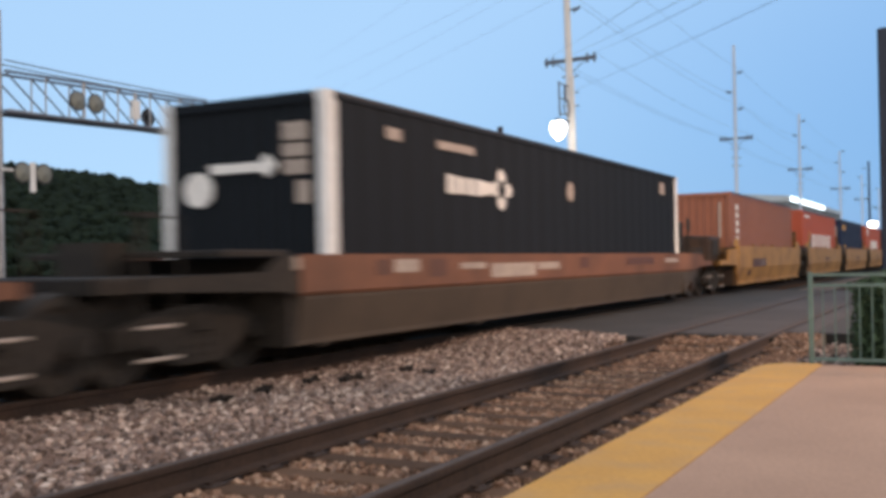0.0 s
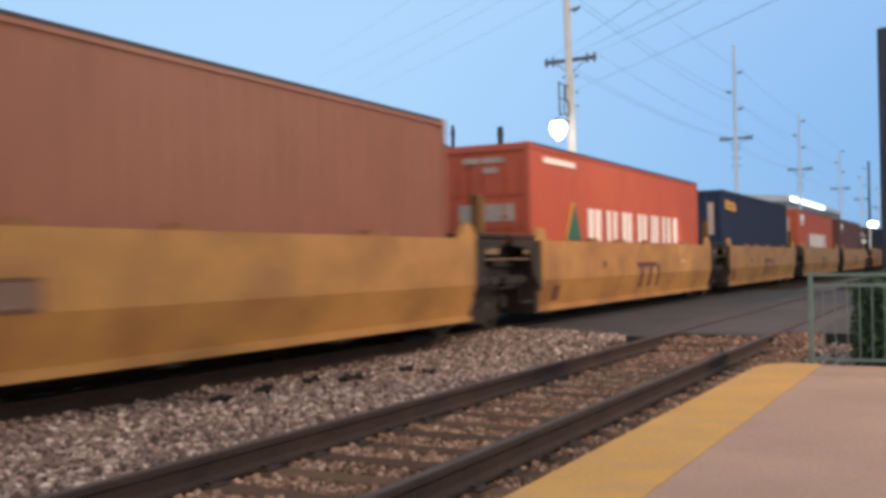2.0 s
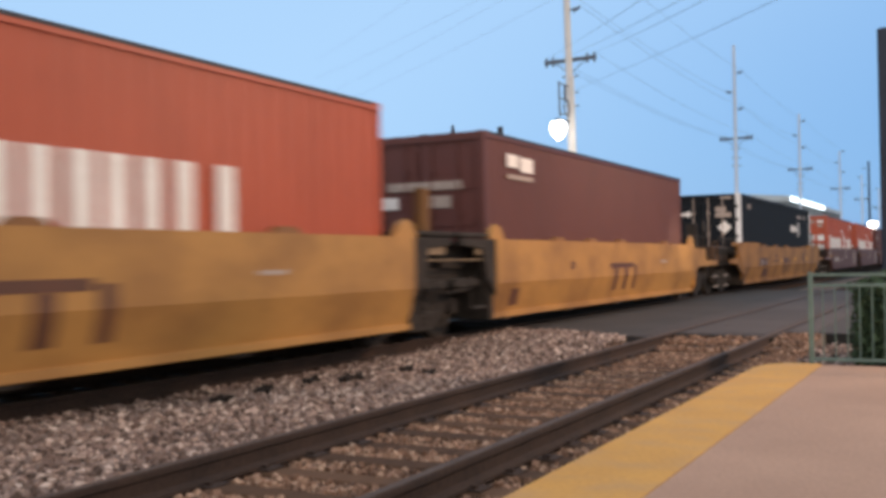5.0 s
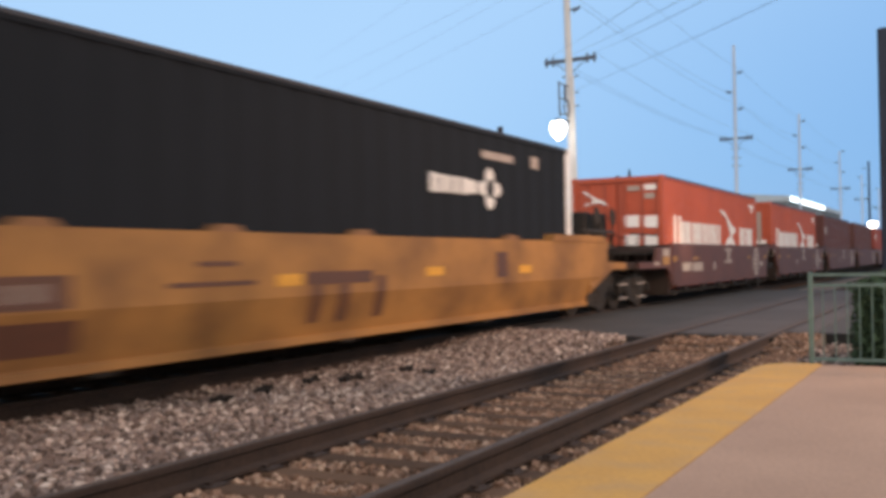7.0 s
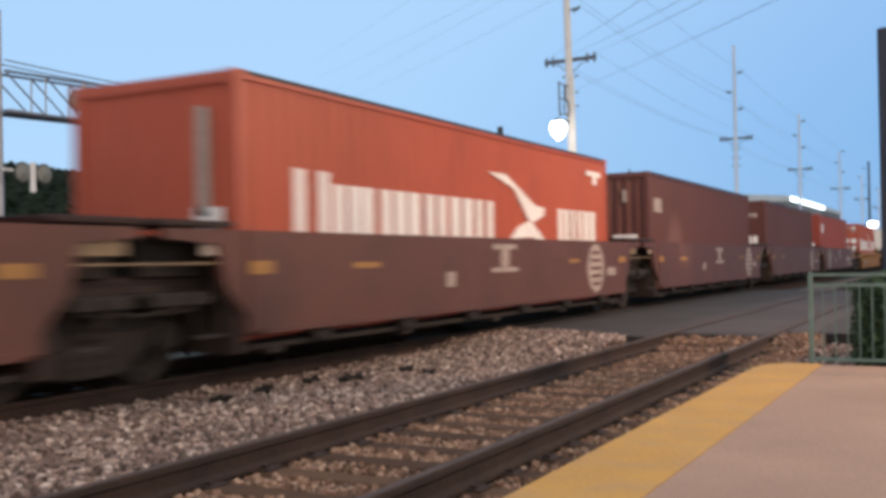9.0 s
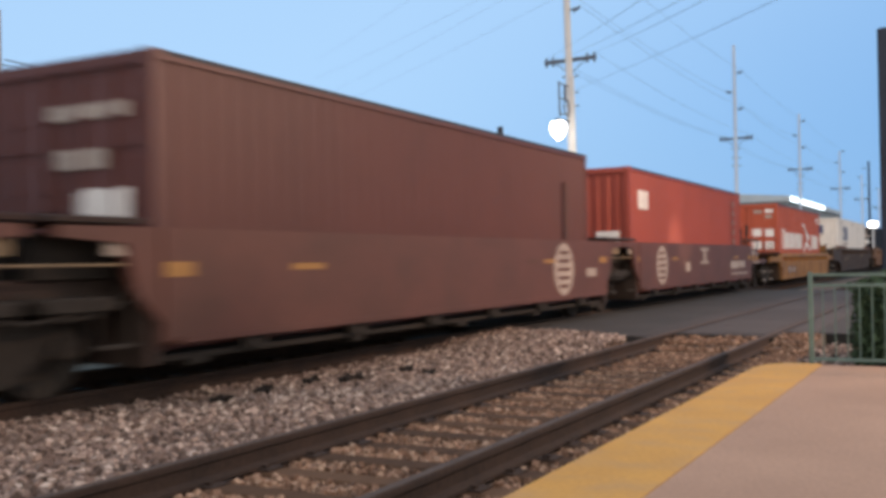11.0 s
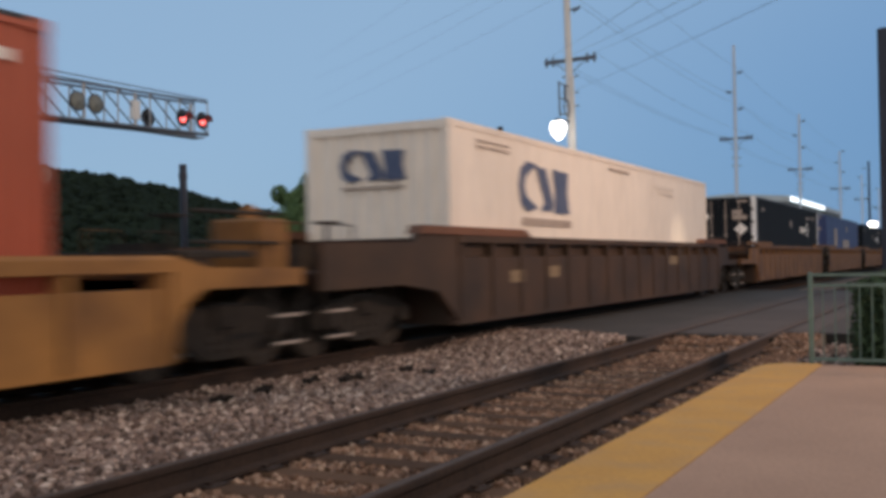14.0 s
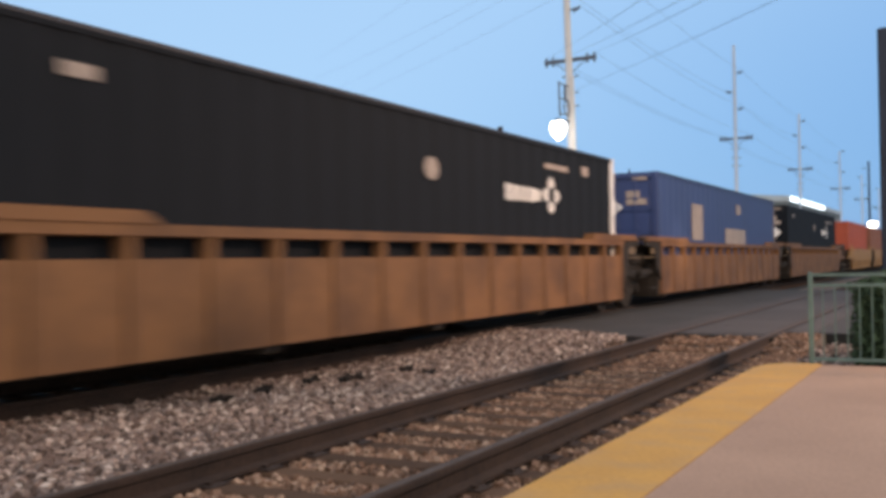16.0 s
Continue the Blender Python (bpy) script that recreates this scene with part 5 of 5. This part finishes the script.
# ---- road signals over the crossing ----
def flasher(parent, y, z, lit, x=0.0, face=-1):
    """One round warning light with a black background plate and a hood; it faces along the road towards the tracks."""
    b = part("light_unit", Shape().lathe([(0.305, 0.0), (0.305, 0.02), (0.16, 0.03), (0.15, 0.16), (0.08, 0.22)], (0, 0, 0), "x", 20), SIGNAL_BLACK, parent, at=pose(x, y, z, 0, 0, 180 if face > 0 else 0))
    rl = 0.155 if lit else 0.26
    part("lens", Shape().lathe([(0.05, -0.05), (rl - 0.01, -0.02), (rl, 0.0)], (0, 0, 0), "x", 18), LENS_RED if lit else LENS_DARK, b, "lit red lens" if lit else "unlit grey lens")
    arc = [math.radians(-10 + 25 * k) for k in range(9)]
    outer = [(0.2 * math.cos(a), 0.2 * math.sin(a)) for a in arc]
    inner = [(0.185 * math.cos(a), 0.185 * math.sin(a)) for a in reversed(arc)]
    hood = Shape().prism(outer + inner, "x", -0.3, 0.0)
    if lit:
        part("hood", hood, SIGNAL_BLACK, b)


def cantilever():
    c = thing("crossing_signal", pose(-24.0, 19.0, -0.62), "galvanised cantilever signal with flashing lights over the road", "signal")
    b = 0.62
    part("mast", Shape().rod((0, 0, 0), (0, 0, 8.4 + b), 0.15, 12, 0.11), ALU, c)
    part("foot", Shape().slab(-0.35, 0.35, -0.35, 0.35, 0, 0.06, 0.02), ALU, c)
    L = 8.35
    def zb(y):
        return 5.54 + 0.22 * y / L + b
    def zt(y):
        return 6.68 + 0.22 * y / L + b
    for sx in (-0.3, 0.3):
        part("lower_chord", Shape().rod((sx, 0, zb(0)), (sx, L, zb(L)), 0.06, 8), STEEL_DULL, c)
        part("upper_chord", Shape().rod((sx, 0, zt(0)), (sx, L, zt(L)), 0.04, 8), STEEL_DULL, c)
        part("hand_rail", Shape().chain([(sx, 0, 6.98 + b), (sx, 2.2, 6.95 + b), (sx, L, zt(L) + 0.08)], 0.022), STEEL_DULL, c)
        n = 6
        for k in range(n):
            y0, y1 = k * L / n, (k + 1) * L / n
            part("diagonal", Shape().rod((sx, y0, zt(y0)), (sx, y1, zb(y1)), 0.025, 6), STEEL_DULL, c)
            part("upright", Shape().rod((sx, y1, zt(y1)), (sx, y1, zb(y1)), 0.025, 6), ALU, c)
    part("walkway", Shape().box(-0.26, 0.26, 0.2, L - 0.1, 5.62 + b, 5.65 + b), ALU, c)
    brk = Shape()
    for y in (2.8, 4.9, 7.5):
        brk.rod((0.3, y, 5.7 + b), (0.3, y, 6.75 + b), 0.05, 8)
    part("bracket", brk, ALU, c)
    for y, lit in ((2.46, False), (3.16, False), (6.98, True), (7.95, True)):
        flasher(c, y, 6.14 + 0.02 * y / 3 + b, lit, 0.42, 1)
    flasher(c, 6.2, 6.16 + b, False, -0.42, -1)
    part("junction_box", Shape().slab(0.2, 0.4, 4.75, 5.05, 5.9 + b, 6.5 + b, 0.02), PAINT["post"], c)
    for y in (0.65, 1.39):
        flasher(c, y, 3.9 + b, False, 0.2, 1)
    part("light_arm", Shape().rod((0.12, 0, 3.95 + b), (0.12, 1.4, 3.95 + b), 0.04, 8).box(0.2, 0.24, 0.88, 1.06, 3.35 + b, 4.2 + b), PAINT["post"], c)


cantilever()


# ---- street lamps and posts behind the train ----
def street_lamp(y, top=5.33):
    p = thing("street_lamp", pose(-14.0, y, -0.62), "dark street lamp with a lit hanging globe", "street lamp", "street lamps beside the railway")
    b = 0.62
    part("column", Shape().lathe([(0.16, 0), (0.16, 0.6), (0.08, 0.75), (0.055, top - 0.4 + b), (0.075, top - 0.25 + b), (0.03, top + b)], (0, 0, 0), "z", 12), POST_DARK, p)
    pts = [(0, 0, 4.60 + b), (0, -0.5, 4.64 + b), (0, -1.1, 4.76 + b), (0, -1.7, 4.84 + b), (0, -2.05, 4.78 + b), (0, -2.12, 4.62 + b)]
    a = part("arm", Shape().chain(pts, 0.035, 8).rod((0, 0, 4.4 + b), (0, -1.0, 4.74 + b), 0.015, 6), POST_DARK, p)
    part("cap", Shape().lathe([(0.16, 4.5 + b), (0.10, 4.62 + b), (0.04, 4.68 + b)], (0, -2.12, 0), "z", 12), POST_DARK, a)
    part("globe", Shape().lathe([(0.03, 3.98 + b), (0.18, 4.08 + b), (0.25, 4.26 + b), (0.22, 4.42 + b), (0.14, 4.5 + b)], (0, -2.12, 0), "z", 16), LAMP_GLOW, a, "lit white glass globe", True)


street_lamp(27.3)
street_lamp(45.1, 5.28)
for y, top, r, lab in ((30.85, 5.66, 0.10, "dark round post beside the railway lane"), (15.45, 3.2, 0.075, "dark timber post beside the crossing")):
    q = thing("post", pose(-14.0, y, -0.62), lab, "post")
    part("shaft", Shape().rod((0, 0, 0), (0, -0.05, top + 0.62), r, 10), POST_DARK, q)
    part("collar", Shape().lathe([(r * 1.15, 0), (r * 1.15, 0.12)], (0, -0.05, top - 0.3 + 0.62), "z", 10), POST_DARK, q)
low_lamp = thing("street_lamp", pose(-40.0, 58.05, -0.62), "far lit globe on a short post among trees", "street lamp")
part("column", Shape().rod((0, 0, 0), (0, 0, 3.9), 0.07, 8), POST_DARK, low_lamp)
part("globe", Shape().lathe([(0.1, -0.5), (0.34, -0.2), (0.4, 0.1), (0.2, 0.45)], (0, 0, 4.33), "z", 14), LAMP_GLOW, low_lamp, "lit white globe", True)
yard_lamp = thing("yard_lamp", pose(-32.0, 34.05, -0.62), "low lit lamp beyond the railway", "lamp")
part("column", Shape().rod((0, 0, 0), (0, 0, 1.3), 0.05, 8), POST_DARK, yard_lamp)
part("lens", Shape().lathe([(0.03, -0.15), (0.12, -0.05), (0.13, 0.06), (0.05, 0.15)], (0, 0, 1.43), "z", 12), LAMP_GLOW, yard_lamp, "lit white lens", True)
far_lamp = thing("street_lamp", pose(-12.0, 147.6, -0.62), "far lit floodlight on a dark pole", "street lamp")
part("column", Shape().rod((0, 0, 0), (0, 0, 5.6), 0.09, 10), POST_DARK, far_lamp)
# oversized lens: the far lamp's glare is built into its shape
part("lens", Shape().lathe([(0.2, -0.4), (0.5, -0.2), (0.62, 0.1), (0.4, 0.4)], (0, -0.1, 5.75), "z", 14), LAMP_GLOW, far_lamp, "brightly lit lamp")


# ---- far building, trees and wooded hill ----
def warehouse():
    w = thing("warehouse", pose(-22.0, 140.9, -0.62), "long pale warehouse with a bright eaves edge", "building")
    H, L, W = 9.9, 60.0, 15.0
    part("wall", Shape().box(-W, 0, 0, L, 0, H - 0.8), BUILDING, w)
    part("roof", Shape().prism([(-W - 0.4, H - 0.8), (0.4, H - 0.8), (0.4, H - 0.1), (-W / 2, H + 0.5), (-W - 0.4, H - 0.1)], "y", -0.4, L + 0.4), BUILDING_ROOF, w)
    part("eaves_edge", Shape().box(0.42, 0.55, 0.0, 34, H - 0.75, H - 0.15), EAVES_GLOW, w, "white eaves edge made to glow")
    for k in range(6):
        part("window", Shape().box(-W + 1.2 + k * 2.3, -W + 2.7 + k * 2.3, -0.05, 0.02, 5.6, 7.2), GLASS_DARK, w)


warehouse()


def tree(x, y, height, radius, seed, leaves=7000):
    rng = random.Random(seed)
    t = thing("tree", pose(x, y, -0.62), "dark green leafy tree beyond the railway", "tree", "trees beyond the railway")
    tr = Shape().rod((0, 0, 0), (0.1, 0, height * 0.45), 0.22, 10, 0.15)
    for k in range(7):
        a = k * 0.9 + rng.uniform(-0.3, 0.3)
        z0 = height * rng.uniform(0.28, 0.45)
        tr.rod((0.05, 0, z0), (radius * 0.6 * math.cos(a), radius * 0.6 * math.sin(a), height * rng.uniform(0.55, 0.85)), 0.09, 7, 0.03)
    part("trunk", tr, BARK, t)
    clumps = [(radius * 0.75 * rng.uniform(0.2, 1) * math.cos(a), radius * 0.75 * rng.uniform(0.2, 1) * math.sin(a), height * rng.uniform(0.32, 0.88), radius * rng.uniform(0.28, 0.5)) for a in [rng.uniform(0, 6.28) for _ in range(18)]]
    pts = []
    for _ in range(leaves):
        cx, cy, cz, r = clumps[rng.randrange(len(clumps))]
        d = Vector((rng.gauss(0, 1), rng.gauss(0, 1), rng.gauss(0, 1))).normalized() * r * rng.uniform(0.55, 1.05)
        pts.append((cx + d.x, cy + d.y, cz + d.z))
    part("crown", leaf_cloud(pts, 0.16, rng), LEAF, t)


tree(-42.5, 62.0, 9.4, 3.4, 1)
tree(-38.8, 64.5, 9.3, 3.2, 2)
tree(-38.5, 70.0, 8.3, 3.0, 3)
tree(-34.0, 72.0, 7.2, 2.8, 4)
tree(-53.0, 72.0, 9.0, 2.6, 5)
tree(-48.0, 66.0, 7.0, 3.2, 6)
tree(-30.0, 74.0, 6.5, 2.6, 8)


def hill():
    """A wooded ridge: a solid slope with a canopy of many leaf clumps on it."""
    ridge = [(-260, 70, 30), (-213, 146.6, 27.2), (-202.6, 160.9, 25.6), (-187.9, 178.2, 23.0), (-174.8, 191.5, 19.4), (-166.7, 198.9, 15.8), (-158, 206, 13.6), (-144, 216, 11.6), (-119, 231, 9.0), (-79, 248, 6.6), (-30, 262, 5.5), (60, 300, 5)]
    rng = random.Random(5)
    s = Shape()
    foot = [(x * 0.62, y * 0.62, -0.7) for x, y, z in ridge]
    back = [(x * 1.3, y * 1.3, -0.7) for x, y, z in ridge]
    n = len(ridge)
    s.add(foot + [(x, y, z - 1.2) for x, y, z in ridge] + back, [(i, i + 1, n + i + 1, n + i) for i in range(n - 1)] + [(n + i, n + i + 1, 2 * n + i + 1, 2 * n + i) for i in range(n - 1)])
    h = thing("wooded_hill", pose(0, 0, 0), "distant dark wooded hill under the dusk sky", "hill", kind="stuff")
    part("slope", s, HILL_LEAF, h)
    v, f = [], []
    ico = [(0, 0, 1), (0.89, 0, 0.45), (0.28, 0.85, 0.45), (-0.72, 0.53, 0.45), (-0.72, -0.53, 0.45), (0.28, -0.85, 0.45), (0.72, 0.53, -0.45), (-0.28, 0.85, -0.45), (-0.89, 0, -0.45), (-0.28, -0.85, -0.45), (0.72, -0.53, -0.45)]
    tri = [(0, 1, 2), (0, 2, 3), (0, 3, 4), (0, 4, 5), (0, 5, 1), (1, 6, 2), (2, 7, 3), (3, 8, 4), (4, 9, 5), (5, 10, 1), (2, 6, 7), (3, 7, 8), (4, 8, 9), (5, 9, 10), (1, 10, 6)]
    for _ in range(11000):
        i = rng.randrange(n - 1)
        a, b = Vector(ridge[i]), Vector(ridge[i + 1])
        p = a.lerp(b, rng.random())
        k = rng.random() ** 1.8
        c = p.lerp(Vector((p.x * 0.62, p.y * 0.62, 0.5)), k)
        c.z += rng.uniform(-1.2, 0.5)
        r = rng.uniform(0.6, 1.7)
        o = len(v)
        for q in ico:
            j = 1 + rng.uniform(-0.3, 0.3)
            v.append((c.x + q[0] * r * j, c.y + q[1] * r * j, c.z + q[2] * r * 0.9 * j))
        f += [tuple(m + o for m in q) for q in tri]
    me = bpy.data.meshes.new("canopy")
    me.from_pydata(v, [], f)
    part("canopy", me, HILL_LEAF, h)


hill()


# ---- the ballast rises to the road between the tracks ----
single("ballast_ramp", Shape().prism([(12.6, -0.225), (14.2, -0.085), (16.6, -0.028), (16.6, -0.6), (12.6, -0.6)], "x", -7.15, -4.75), STONE_BED, "crushed stone ramped up to the road edge", "ballast", kind="structure")


for k, (xa, xb) in enumerate(((-4.09, -2.79), (-2.58, -2.01), (-4.75, -4.30))):
    single("ballast_ramp", Shape().prism([(14.0, -0.235), (15.1, -0.085), (16.4, -0.028), (16.4, -0.6), (14.0, -0.6)], "x", xa, xb), STONE_BED, "brown stone ramped up to the road edge", "ballast", kind="structure")


# ---- loose stones, the near ballast ----
def stones(name, x0, x1, y0, y1, z, count, material, label, seed, keep=None, ramp=False, size0=0.010, size1=0.026):
    rs = np.random.RandomState(seed)
    xy = np.stack([rs.uniform(x0, x1, count), rs.uniform(y0, y1, count)], 1)
    if keep is not None:
        xy = xy[keep(xy[:, 0], xy[:, 1])]
    n = len(xy)
    cube = np.array([(-1, -1, -1), (1, -1, -1), (1, 1, -1), (-1, 1, -1), (-1, -1, 1), (1, -1, 1), (1, 1, 1), (-1, 1, 1)], float)
    size = rs.uniform(size0, size1, (n, 1, 1)) * rs.uniform(0.7, 1.3, (n, 1, 3))
    pts = cube[None] * (1 + rs.uniform(-0.45, 0.15, (n, 8, 3))) * size
    ang = rs.uniform(0, 2 * np.pi, (n, 3))
    for k, (i, j) in enumerate(((0, 1), (1, 2), (0, 2))):
        c, s_ = np.cos(ang[:, k])[:, None], np.sin(ang[:, k])[:, None]
        a, b = pts[:, :, i].copy(), pts[:, :, j].copy()
        pts[:, :, i], pts[:, :, j] = c * a - s_ * b, s_ * a + c * b
    pts[:, :, 0] += xy[:, None, 0]
    pts[:, :, 1] += xy[:, None, 1]
    rise = np.interp(xy[:, 1], [12.6, 14.2, 16.6], [0.0, 0.12, 0.178]) if ramp else (np.interp(xy[:, 1], [14.0, 15.1, 16.4], [0.0, 0.135, 0.19]) if z < -0.2 else 0.0)
    mound = 0.03 * np.sin(xy[:, 0] * 2.1 + np.sin(xy[:, 1] * 1.3)) * np.sin(xy[:, 1] * 0.9) if ramp else 0.0
    pts[:, :, 2] += (z + rise + np.maximum(mound, -0.01) + rs.uniform(-0.014, 0.034, n))[:, None]
    faces = np.array([(0, 3, 2, 1), (4, 5, 6, 7), (0, 1, 5, 4), (1, 2, 6, 5), (2, 3, 7, 6), (3, 0, 4, 7)])
    fs = (faces[None] + 8 * np.arange(n)[:, None, None]).reshape(-1, 4)
    me = bpy.data.meshes.new(name)
    me.from_pydata(pts.reshape(-1, 3).tolist(), [], fs.tolist())
    me.materials.append(material)
    return tagged(new(name, me), label, "ballast", kind="stuff")


def off_tie(x, y):
    d = np.abs((y + 2.0 + 0.26) % 0.52 - 0.26)
    return (d > 0.12) | (np.abs(x - XN) > 1.30) | (np.random.RandomState(2).uniform(0, 1, len(x)) < 0.035)


def off_rail(x, y):
    return np.abs(np.abs(x - XN) - 0.7535) > 0.09


stones("ballast_stones", -7.28, -4.72, 3.0, 16.2, -0.207, 36000, STONE, "pale crushed stone ballast between the tracks", 1, lambda x, y: y < 14.7 - 0.515 * (x + 4.38), True, 0.012, 0.031)
stones("crib_stones", -4.8, -2.03, 2.2, 15.9, -0.219, 60000, STONE_CRIB, "brownish crushed stone between the timber ties", 2, lambda x, y: off_tie(x, y) & off_rail(x, y) & (y < np.where(x < -4.28, 14.6, np.where(x < -2.6, 15.35, 15.9))), False, 0.010, 0.024)
stones("verge_stones", -1.9, 2.5, 10.96, 15.2, -0.13, 5500, STONE, "pale gravel stones beyond the platform", 3)


# ---- what moves ----
def motions():
    for ob, y in MOVERS:
        x, z = ob.matrix_basis.translation.x, ob.matrix_basis.translation.z
        walk(ob, [(0.0, pose(x, y, z)), (16.0, pose(x, y - V * 16.0, z))])
    turn = math.degrees(V / 0.465)
    for ob, dy in WHEELSETS:
        walk(ob, [(i / 30, pose(0, dy, 0.46, (turn * i / 30) % 360)) for i in range(481)])


motions()
